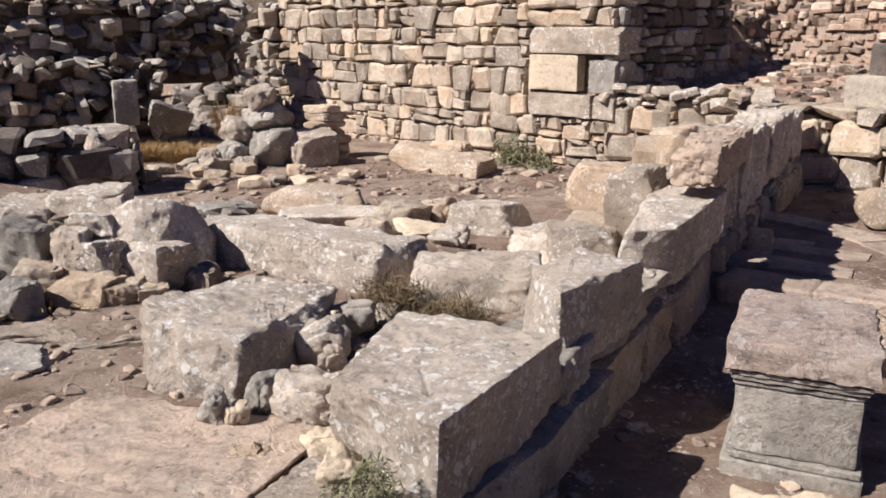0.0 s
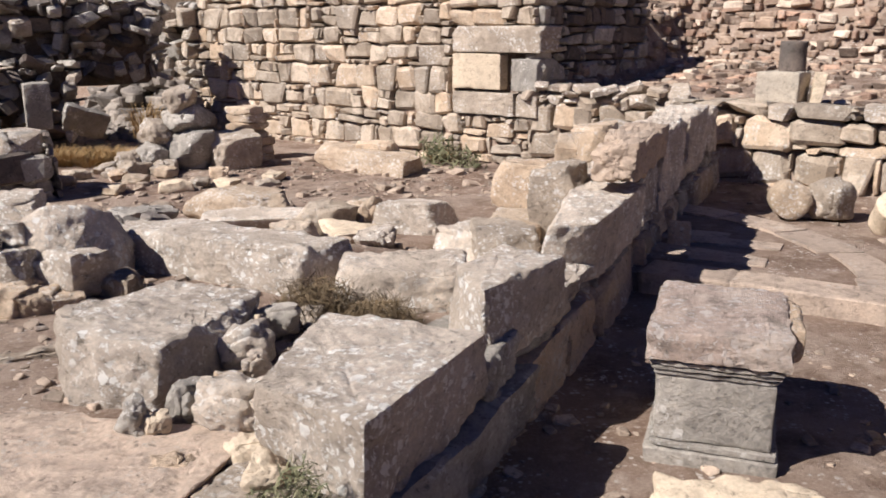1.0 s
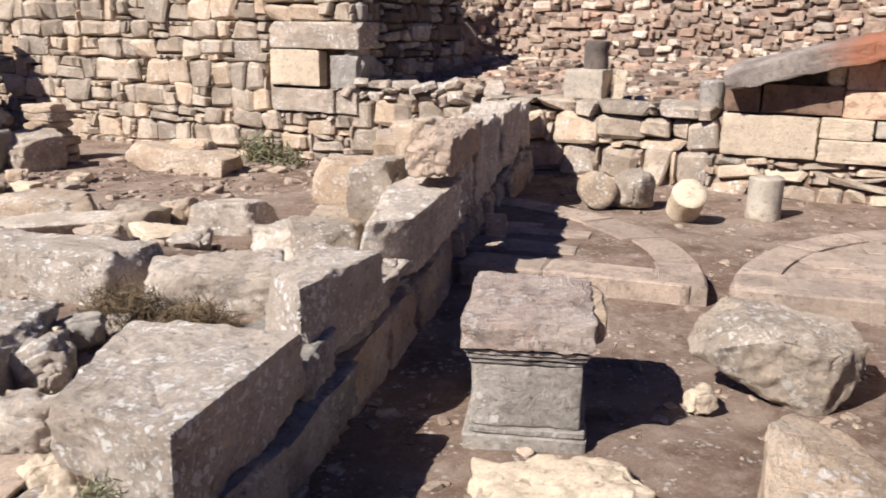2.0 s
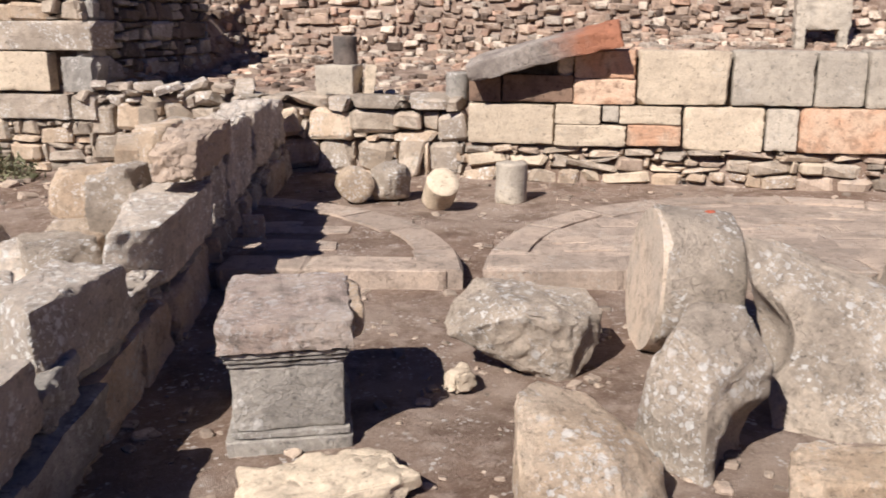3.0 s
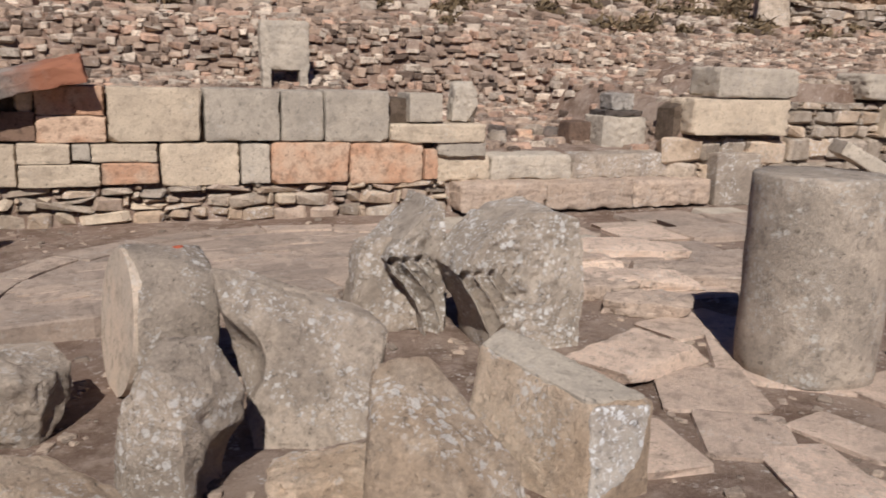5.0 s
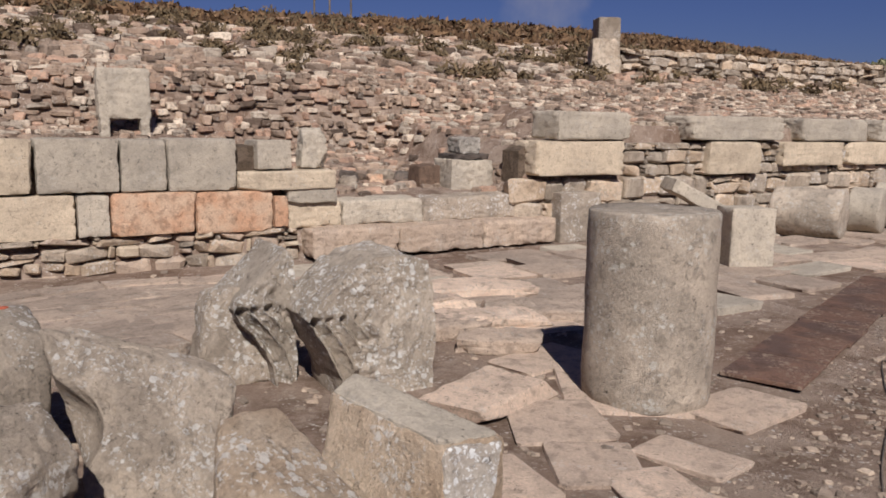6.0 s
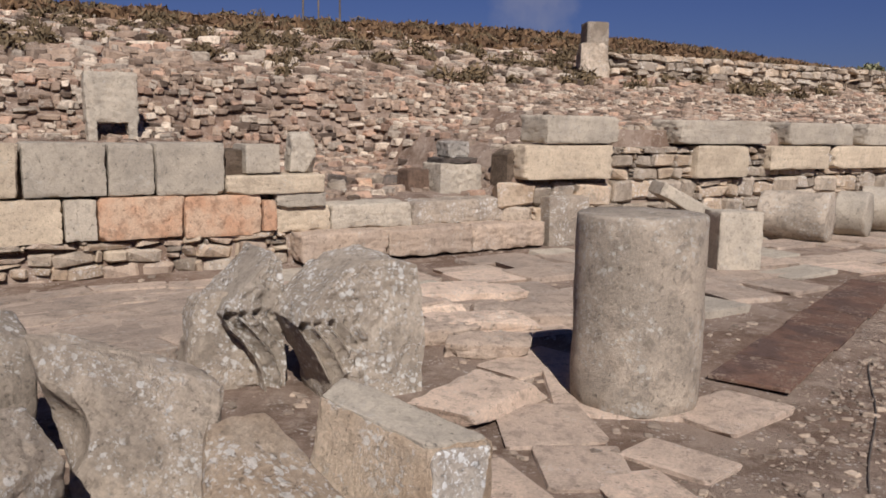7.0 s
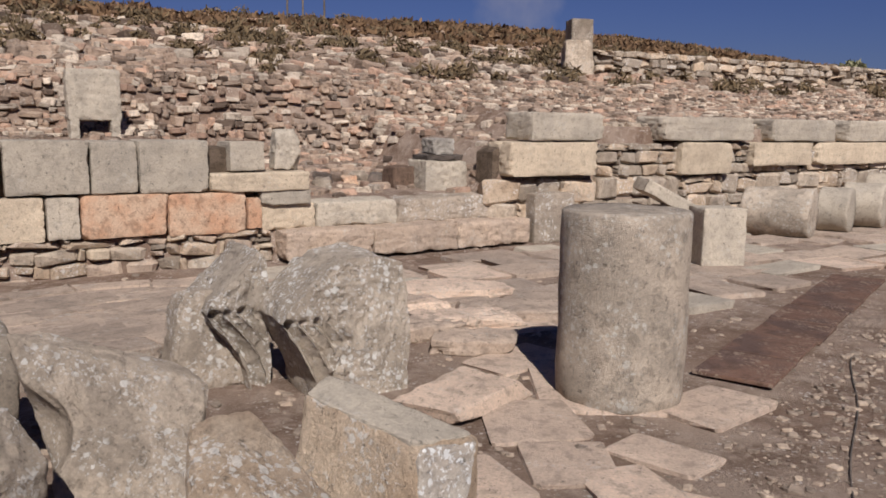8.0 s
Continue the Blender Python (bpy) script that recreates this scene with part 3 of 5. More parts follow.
# cross wall and fallen blocks
block("fallen_block", M_PALE, -0.8, 4.98, 0.12, 1.35, 0.42, 0.42, -32, 12, "long rough limestone boulder of the cross wall", amp=0.03, sharp=36)
block("fallen_block", M_PALE, 0.17, 4.42, 0.2, 0.66, 0.4, 0.31, -8, 13, "pitted limestone block lying beside dry shrubs", amp=0.03, sharp=36)
SMALL = ((-0.5, 3.53, 0.28, 0.21, 0.19, 0.2, 20, M_PALE), (-0.45, 2.98, 0.29, 0.24, 0.18, 0.2, -15, M_PALE), (-0.39, 2.78, 0.29, 0.13, 0.1, 0.1, 10, M_CREAM), (-0.63, 3.07, 0.29, 0.13, 0.1, 0.16, 50, M_GREY),
         (-0.7, 2.95, 0.29, 0.1, 0.07, 0.12, 110, M_CREAM), (-0.78, 2.95, 0.29, 0.07, 0.1, 0.14, 60, M_GREY), (-0.35, 3.0, 0.29, 0.06, 0.17, 0.19, 75, M_PALE), (-0.4, 3.88, 0.3, 0.19, 0.15, 0.15, 0, M_GREY), (-0.47, 3.75, 0.3, 0.08, 0.07, 0.17, 30, M_CREAM),
         (-0.3, 2.6, 0.29, 0.14, 0.12, 0.1, 70, M_CREAM), (-0.62, 2.72, 0.3, 0.13, 0.1, 0.05, 0, M_TAN), (-0.52, 3.28, 0.29, 0.12, 0.1, 0.1, 35, M_TAN), (-0.42, 3.38, 0.3, 0.1, 0.08, 0.12, 15, M_PALE), (-0.3, 3.3, 0.3, 0.14, 0.1, 0.12, 80, M_PALE), (-0.25, 4.05, 0.26, 0.14, 0.12, 0.12, 40, M_PALE))
for i, (x, y, z, l, w, h, yaw, mat) in enumerate(SMALL):
    block("loose_stone", mat, x, y, z + 0.02, l, w, h, yaw, 200 + i, "loose angular stone among the fallen blocks", "stone", group="loose stones among the fallen blocks", amp=0.016, freq=7, cuts=18, sharp=16, skew=0.22, fine=0.014, chip=0.02, planes=14, bite=(1.0, 1.3))
MIDDLE = ((-1.15, 8.0, 0.85, 0.6, 0.32, -15, M_TAN), (-0.9, 7.5, 1.0, 0.5, 0.2, 5, M_PALE), (-0.35, 7.1, 0.45, 0.35, 0.32, 20, M_WALL), (-0.02, 7.3, 0.28, 0.25, 0.34, 60, M_TAN), (0.35, 6.9, 0.62, 0.42, 0.38, -30, M_PALE), (-0.12, 6.7, 0.4, 0.3, 0.16, 10, M_CREAM),
          (-0.55, 6.5, 0.3, 0.25, 0.14, 40, M_WALL), (0.05, 6.2, 0.35, 0.25, 0.14, 80, M_PALE), (0.75, 6.1, 0.5, 0.3, 0.2, 62, M_PALE), (-1.9, 7.2, 0.6, 0.35, 0.12, 30, M_GREY), (0.7, 5.3, 0.55, 0.4, 0.22, 40, M_PALE), (1.0, 6.6, 0.5, 0.35, 0.25, 50, M_TAN))
for i, (x, y, l, w, h, yaw, mat) in enumerate(MIDDLE):
    block("tumbled_stone", mat, x, y, ground_z(x, y) - 0.04, l, w, h, yaw, 230 + i, "tumbled rough stone on the room's earth floor", "stone", group="tumbled stones in the room", amp=0.014, freq=5, cuts=16, sharp=34, skew=0.2, planes=9, bite=(1.0, 1.3))
LEFT = ((-2.75, 5.2, 0.5, 0.35, 0.26, -20), (-2.5, 4.75, 0.42, 0.3, 0.3, 20), (-2.3, 5.15, 0.4, 0.3, 0.36, 60), (-2.75, 4.5, 0.4, 0.3, 0.16, 40),
        (-3.2, 5.2, 0.7, 0.4, 0.2, 10), (-2.5, 4.2, 0.6, 0.3, 0.1, 20), (-2.0, 3.75, 0.75, 0.2, 0.08, 15), (-1.75, 3.5, 0.3, 0.2, 0.06, 0), (-1.45, 3.75, 0.4, 0.08, 0.05, 25), (-2.3, 3.95, 0.5, 0.3, 0.08, 30))
CROSS = (  # x, y, z of the foot, length, depth, height, turn, material
    (-2.0, 5.0, 0.6, 0.46, 0.32, 0.17, -8, M_PALE), (-1.53, 4.62, 0.3, 0.36, 0.26, 0.25, -28, M_PALE), (-2.07, 4.86, 0.54, 0.17, 0.2, 0.12, 20, M_WALL), (-1.86, 4.8, 0.45, 0.26, 0.26, 0.2, -12, M_PALE),
    (-1.93, 4.58, 0.38, 0.16, 0.24, 0.24, 6, M_PALE), (-1.77, 4.56, 0.34, 0.2, 0.24, 0.24, -10, M_PALE), (-1.71, 4.68, 0.4, 0.11, 0.16, 0.12, 30, M_WALL), (-1.66, 4.56, 0.32, 0.13, 0.16, 0.12, 50, M_TAN),
    (-1.6, 4.38, 0.25, 0.15, 0.15, 0.17, 15, M_TAN), (-1.8, 4.42, 0.28, 0.33, 0.26, 0.16, -10, M_TAN), (-2.06, 4.45, 0.33, 0.24, 0.24, 0.16, 12, M_WALL), (-2.2, 4.65, 0.33, 0.26, 0.26, 0.34, 5, M_GREY), (-1.27, 4.6, 0.26, 0.19, 0.16, 0.17, -30, M_WALL),
    (-1.5, 4.42, 0.25, 0.15, 0.14, 0.15, 25, M_TAN), (-2.05, 4.2, 0.28, 0.18, 0.2, 0.18, 40, M_GREY), (-1.85, 4.95, 0.3, 0.5, 0.3, 0.24, 0, M_PALE), (-2.1, 5.0, 0.3, 0.4, 0.3, 0.3, 10, M_GREY), (-1.4, 4.42, 0.26, 0.12, 0.1, 0.1, 60, M_WALL), (-2.32, 4.9, 0.3, 0.3, 0.3, 0.42, 15, M_PALE))
for i, (x, y, z, l, w, h, yaw, mat) in enumerate(CROSS):
    block("cross_wall_stone", mat, x, y, z, l, w, h, yaw, 420 + i, "rough pale stone piled in the cross wall", "stone", group="piled stones of the cross wall", amp=0.014, freq=5, cuts=16, sharp=30, skew=0.16, planes=6, bite=(1.1, 1.35))
for i, (x, y, l, w, h, yaw) in enumerate(LEFT):
    h = h * 0.95 if y > 5.2 else h
    block("tumbled_stone", (M_WALL, M_BLOCK, M_BLOCK, M_GREY)[i % 4], x, y, ground_z(x, y) - 0.04, l, w, h, yaw, 260 + i, "tumbled pale stone of a collapsed cross wall", "stone", group="tumbled stones of the cross wall", amp=0.014, freq=5, cuts=16, sharp=34, skew=0.2, planes=9, bite=(1.0, 1.3))
block("floor_slab", M_PAVE, -0.98, 2.82, 0.24, 1.0, 0.55, 0.12, -20, 31, "worn flat floor slab with a cracked edge", "floor slab", amp=0.012, sharp=26, group="worn floor slabs")
block("floor_slab", M_PAVE, -1.1, 2.3, 0.22, 1.2, 0.62, 0.13, -22, 32, "worn flat floor slab with a cracked edge", "floor slab", amp=0.012, sharp=26, group="worn floor slabs")
# the room
block("fallen_block", M_TAN, 0.0, 11.4, -0.18, 1.45, 0.6, 0.32, -38, 33, "pale chamfered block lying on the earth floor", amp=0.02, tilt=(0, 3))
block("loose_stone", M_TAN, 0.1, 11.5, 0.11, 0.5, 0.25, 0.12, -30, 34, "flat stone lying on a pale block", "stone", amp=0.02)
block("carved_block", M_BLOCK, -1.8, 11.95, -0.18, 0.64, 0.45, 0.48, 25, 35, "carved capital fragment lying on the earth floor", "carved block", amp=0.02, tilt=(6, -6))
for i, (dx, dy, dz, l, w, h) in enumerate(((0.15, 0, 0, 0.7, 0.6, 0.5), (0.08, 0.05, 0.46, 0.6, 0.5, 0.34), (0.0, 0, 0.78, 0.42, 0.36, 0.32), (-0.35, -0.1, 0, 0.45, 0.4, 0.38), (-0.3, -0.05, 0.36, 0.4, 0.34, 0.3), (-0.65, -0.2, 0, 0.34, 0.3, 0.26), (-0.5, -0.5, 0, 0.4, 0.3, 0.2), (-0.9, -0.4, 0, 0.3, 0.24, 0.16), (-0.15, -0.5, 0, 0.36, 0.3, 0.2), (-0.72, -0.7, 0, 0.34, 0.3, 0.14))):
    block("pile_stone", M_GREY if i in (0, 1, 3) else M_BLOCK, -2.5 + dx, 11.95 + dy, -0.18 + dz, l, w, h, 20 + 31 * i, 300 + i, "dark rough stone of a leaning stone pile", "stone", group="stone pile in the room", amp=0.03, freq=4, sharp=22, skew=0.25, cuts=18, planes=12, bite=(0.95, 1.3))
for i in range(7):
    block("pile_stone", M_TAN, -1.75 + 0.03 * (i % 3), 12.6, -0.15 + 0.11 * i, 0.75 - 0.07 * i, 0.45, 0.12, 10 * i, 310 + i, "flat stacked slab against the tall wall", "stone", group="stacked flat slabs", amp=0.02, cuts=8)
for i in range(12):
    x, y = -3.6 + 0.22 * i + 0.3 * math.sin(i * 4), 10.6 + 0.6 * math.sin(i * 2.3)
    block("loose_stone", (M_TAN, M_WALL, M_CREAM)[i % 3], x, y, ground_z(x, y) - 0.02, 0.22 + 0.05 * (i % 3), 0.2, 0.12, 40 * i, 330 + i, "small pale stone on the room's floor", "stone", group="small stones on the room floor", amp=0.03, cuts=8, sharp=14, skew=0.15)
dressed("stone_post", M_GREY, pose(-4.72, 13.0, 0.3, 0, 0, 24), 0.34, 0.34, 0.66, 36, "grey squared stone post standing in dry grass", "stone post")
block("fallen_block", M_GREY, -4.2, 13.05, 0.22, 0.6, 0.14, 0.4, 35, 37, "tilted grey slab beside the stone post", amp=0.03, tilt=(25, 20))

# left terrace walls
wall_left = wall_core("wall_left", L_FRAME, -4.5, -0.1, 0.1, 0.5, -0.2, 0.45, "dark dry-stone terrace wall of rough blocks")
lay(wall_left, L_FRAME, courses(-4.6, 0.05, -0.15, 0.62, 71, (0.24, 0.36), (0.34, 0.6), 0.1), [M_GREY, M_GREY, M_DARK], 72, depth=0.5, proud=0.2, wild=2)
lay(wall_left, L_FRAME @ pose(0, 0, 0, 0, 0, 90), courses(0.0, 0.9, -0.15, 0.6, 73, (0.2, 0.3), (0.3, 0.5), 0.15), [M_BLOCK, M_GREY], 74, depth=0.4, proud=0.1)
wall_upper = wall_core("wall_upper", L2_FRAME, -6.5, -0.1, 0.12, 0.6, 0.1, 1.2, "dark upper terrace wall of rough stones")
lay(wall_upper, L2_FRAME, courses(-5.2, 0.1, 0.1, 1.25, 75, (0.13, 0.24), (0.14, 0.36), 0.1), [M_BLOCK, M_GREY, M_GREY, M_DARK], 76, depth=0.5, proud=0.4, wild=4)
wall_crest = wall_core("wall_crest", L3_FRAME, -7.5, -0.1, 0.12, 0.6, 0.8, 2.1, "ruined dark wall above the terraces")
lay(wall_crest, L3_FRAME, courses(-5.5, 0.1, 0.9, 2.2, 77, (0.16, 0.3), (0.16, 0.45), 0.25), [M_BLOCK, M_GREY, M_GREY, M_DARK], 78, depth=0.5, proud=0.4, wild=4)


# ---- altar ----
M_CROWN = stone("pitted_crown", (0.43, 0.35, 0.29), (0.37, 0.285, 0.235), (0.6, 0.53, 0.47), 0.6, 0.05, 1.0, stain=0.7)


def altar_at(x, y, yaw):
    root = new("altar")
    root.matrix_basis = pose(x, y, 0, 0, 0, yaw)
    tagged(root, "small grey marble altar with moulded cornice on the ground", "altar")

    def slab(name, l, w, z0, z1, seed, label="", mat=M_GREY, at=(0, 0), **k):
        me = rock_mesh(name, l, w, z1 - z0, seed, **{**dict(sharp=60, amp=0.004, skew=0.006, fine=0.004, chip=0.012, planes=0), **k})
        me.materials.append(mat)
        ob = new(name, me)
        ob.parent = root
        ob.location = (*at, z0)
        tagged(ob, label)
    slab("plinth", 0.5, 0.66, -0.03, 0.07, 1)
    slab("plinth_moulding", 0.475, 0.63, 0.07, 0.095, 2)
    slab("shaft", 0.44, 0.6, 0.095, 0.375, 3, "smooth grey marble shaft with faint horizontal veins")
    slab("moulding", 0.455, 0.62, 0.372, 0.392, 4)
    slab("moulding", 0.475, 0.64, 0.396, 0.412, 5)
    slab("moulding", 0.5, 0.66, 0.416, 0.432, 6)
    slab("crown", 0.52, 0.7, 0.432, 0.56, 7, "pitted weathered top slab with red-brown lichen", M_CROWN, amp=0.006, fine=0.012, chip=0.03, planes=0)
    slab("cornice_end", 0.14, 0.46, 0.385, 0.545, 8, "broken end of the cornice", M_TAN, at=(0.245, 0.1), amp=0.006, fine=0.006, chip=0.02, planes=3, sharp=24)


altar_at(1.42, 3.44, -24)


# ---- column pieces ----
M_FRESH = stone("orange_break", (0.56, 0.44, 0.33), (0.47, 0.385, 0.30), (0.56, 0.49, 0.41), 0.35, 0.1, 0.6)

def drum(name, mat, m, r, h, seed, label, category="column drum", amp=0.01, group="", flutes=0, depth=0.0):
    seg, rows_ = 72, 16
    verts, faces = [], []
    sh = Vector((seed * 2.1, 0, 0))
    prof = [(0.0, 0.0), (0.6, 0.0), (0.975, 0.0)] + [(1.0, 0.014 + (h - 0.028) * i / rows_) for i in range(rows_ + 1)] + [(0.975, h), (0.6, h), (0.0, h)]
    for k, (rr_, z) in enumerate(prof):
        for i in range(seg):
            a = 2 * math.pi * i / seg
            cut = 1 - depth * abs(math.sin(a * flutes / 2)) if flutes and rr_ > 0.9 else 1
            v = Vector((r * rr_ * cut * math.cos(a), r * rr_ * cut * math.sin(a), z))
            d = amp * noise.fractal(v * 4 + sh, 1.0, 2.0, 4)
            if rr_ > 0.9 and (z < 0.02 or z > h - 0.02):
                d -= 0.04 * max(0.0, noise.noise(v * 7 + sh) - 0.15)
            verts.append((v.x * (1 + d / r), v.y * (1 + d / r), z + (d * 0.7 if z >= h else 0)))
    for j in range(len(prof) - 1):
        for i in range(seg):
            a, b = j * seg + i, j * seg + (i + 1) % seg
            faces.append((a, b, b + seg, a + seg))
    return thing(name, mesh_of(name, verts, faces), mat, m, label, category, group)


def lying(x, y, z, ax, ay, az, length):
    """A pose whose z axis lies along (ax, ay, az), with the middle of a drum of that length at (x, y, z)."""
    axis = Vector((ax, ay, az)).normalized()
    return Matrix.Translation(Vector((x, y, z)) - axis * length / 2) @ axis.to_track_quat("Z", "Y").to_matrix().to_4x4()


drum("column_drum", M_DRUM, pose(5.42, 0.1, 0.0), 0.385, 1.14, 1, "tall smooth grey column drum standing on the paving")
slice_root = drum("drum_fragment", M_BLOCK, lying(3.485, 3.13, 0.352, -0.83, 0.55, 0.1, 0.38), 0.385, 0.38, 2, "thick column drum slice lying on its side, flat face orange", amp=0.02)
bm = bmesh.new()
bmesh.ops.create_circle(bm, cap_ends=True, segments=40, radius=0.372)
bmesh.ops.translate(bm, verts=bm.verts, vec=(0, 0, 0.402))
lid = bmesh.ops.extrude_face_region(bm, geom=bm.faces[:])
bmesh.ops.translate(bm, verts=[v for v in lid["geom"] if isinstance(v, bmesh.types.BMVert)], vec=(0, 0, -0.06))
bmesh.ops.recalc_face_normals(bm, faces=bm.faces)
part("flat_face", bm, M_FRESH, slice_root, "orange freshly broken flat face")
bm = bmesh.new()
bmesh.ops.create_icosphere(bm, subdivisions=2, radius=0.03, matrix=slice_root.matrix_basis.inverted() @ pose(3.56, 3.06, 0.728) @ Matrix.Diagonal((1.3, 0.8, 0.4, 1)))
part("red_mark", bm, M_LICHEN, slice_root, "small patch of orange-red lichen")
drum("column_stub", M_TAN, lying(3.78, 7.5, 0.17, -0.3, -0.9, 0.1, 0.3), 0.17, 0.3, 3, "short brown column stub lying end-on", group="small column stubs by the wall")
block("column_stub", M_BLOCK, 4.1, 7.35, -0.02, 0.32, 0.3, 0.34, 20, 351, "broken rounded column stub by the wall", "column drum", group="small column stubs by the wall", sharp=10, amp=0.03, cuts=14)
drum("column_stub", M_CREAM, lying(4.3, 6.78, 0.17, -0.25, -0.8, 0.75, 0.3), 0.15, 0.3, 4, "tilted column stub with a pale fresh break", group="small column stubs by the wall")
drum("column_stub", M_ASH, pose(5.05, 6.68, -0.01), 0.155, 0.39, 5, "small grey column stub standing before the wall", group="small column stubs by the wall")
drum("lying_column", M_DRUM, lying(13.5, -2.05, 0.37, -0.38, -0.92, 0, 0.95), 0.37, 0.95, 6, "thick column shaft lying on the paving", group="lying column shafts", amp=0.02)
drum("lying_column", M_ASH, lying(14.3, -3.0, 0.36, -0.38, -0.92, 0, 0.45), 0.35, 0.45, 7, "short pale column shaft lying on the paving", group="lying column shafts")
drum("lying_column", M_ASH, lying(15.1, -3.6, 0.38, -0.38, -0.92, 0, 0.6), 0.36, 0.6, 8, "short pale column shaft lying on the paving", group="lying column shafts")
drum("lying_column", M_ASH, lying(17.0, -4.5, 0.4, -0.38, -0.92, 0, 0.8), 0.4, 0.8, 9, "distant pale column shaft lying by the wall", group="lying column shafts")

# ---- fallen architecture ----
block("loose_stone", M_CREAM, 2.2, 3.3, -0.01, 0.13, 0.11, 0.11, 0, 41, "small pale stone beside a broken capital", "stone", cuts=10, sharp=10)
block("yellow_slab", M_CREAM, 1.27, 2.78, -0.02, 0.62, 0.3, 0.1, -8, 47, "broken yellowish slab at the altar's foot", "slab", amp=0.02, freq=5)
block("rubble_stone", M_TAN, 2.83, 1.72, -0.02, 0.46, 0.3, 0.17, -50, 48, "flat broken stone between the column pieces", "stone", amp=0.03, sharp=16)
block("rubble_stone", M_BLOCK, 5.0, 2.65, -0.03, 0.5, 0.4, 0.6, -50, 49, "crusted grey stone behind the moulded pieces", "stone", amp=0.02, sharp=14, taper=0.3)
dressed("pink_slab", M_SLAB, pose(4.97, 0.98, -0.015, 1, -1, -22), 0.74, 0.42, 0.11, 50, "broken pinkish slab lying on the paving", "slab", skew=0.12, planes=2, bite=(1.2, 1.35))


def prism_rock(name, outline, deep, seed, amp=0.02, fine=0.012, lean=0.0, slim=0.86, ribs=0.0, wide=1.0, foot=-0.055):
    """A broken piece with the given upright outline, deep metres thick, its front and back faces drawn in and roughened."""
    outline = [(a * wide if a > 0 else a, b) for a, b in outline]
    ring = []
    for (a, b), (c, d) in zip(outline, outline[1:] + outline[:1]):
        for q in range(7):
            ring.append((a + (c - a) * q / 7, b + (d - b) * q / 7))
    k = len(ring)
    cx, cz = sum(p[0] for p in ring) / k, sum(p[1] for p in ring) / k
    sh = Vector((seed * 4.3, seed, 0))
    layers = [(-0.5, 0.0)] + [(-0.5, slim * j / 44) for j in range(3, 45)] + [(-0.4 + 0.8 * j / 12, 1.0) for j in range(13)] + [(0.5, slim), (0.5, 0.7), (0.5, 0.35), (0.5, 0.0)]
    verts, faces = [], []
    for y, grow in layers:
        for x, z in ring:
            v = Vector((cx + (x - cx) * grow, y * deep + lean * (z - cz), cz + (z - cz) * grow))
            n = Vector((x - cx, y * 0.6, z - cz)).normalized() if grow > 0.9 else Vector((0, y * 2, 0)).normalized()
            d = noise.fractal(v * 3.5 + sh, 1.0, 2.0, 4) * amp + noise.fractal(v * 15 + sh, 1.0, 2.0, 4) * fine
            if ribs and y < -0.45:
                edge_x = foot - (0.3 + foot) * max(0.0, min(1.0, v.z / 0.47)) ** 2
                off = v.x - edge_x
                saw = off / 0.09 % 1.0
                deep_ = (saw / 0.3 if saw < 0.3 else 1 - 0.75 * (saw - 0.3) / 0.7) * (1.5 if off < 0.09 else 1.0)
                v.y += ribs * max(0.0, deep_) * step(off, 0.0, 0.012) * (1 - step(off, 0.26, 0.34)) * (1 - step(v.z, 0.47, 0.52))
            verts.append(v + n * d)
    for j in range(len(layers) - 1):
        for i in range(k):
            a, b = j * k + i, j * k + (i + 1) % k
            faces.append((a, b, b + k, a + k))
    bm = bmesh.new()
    vs = [bm.verts.new(v) for v in verts]
    for f_ in faces:
        bm.faces.new([vs[q] for q in f_])
    bmesh.ops.remove_doubles(bm, verts=bm.verts, dist=0.0005)
    bmesh.ops.recalc_face_normals(bm, faces=bm.faces)
    me = bpy.data.meshes.new(name)
    bm.to_mesh(me)
    bm.free()
    me.shade_smooth()
    me.set_sharp_from_angle(angle=radians(38))
    return me



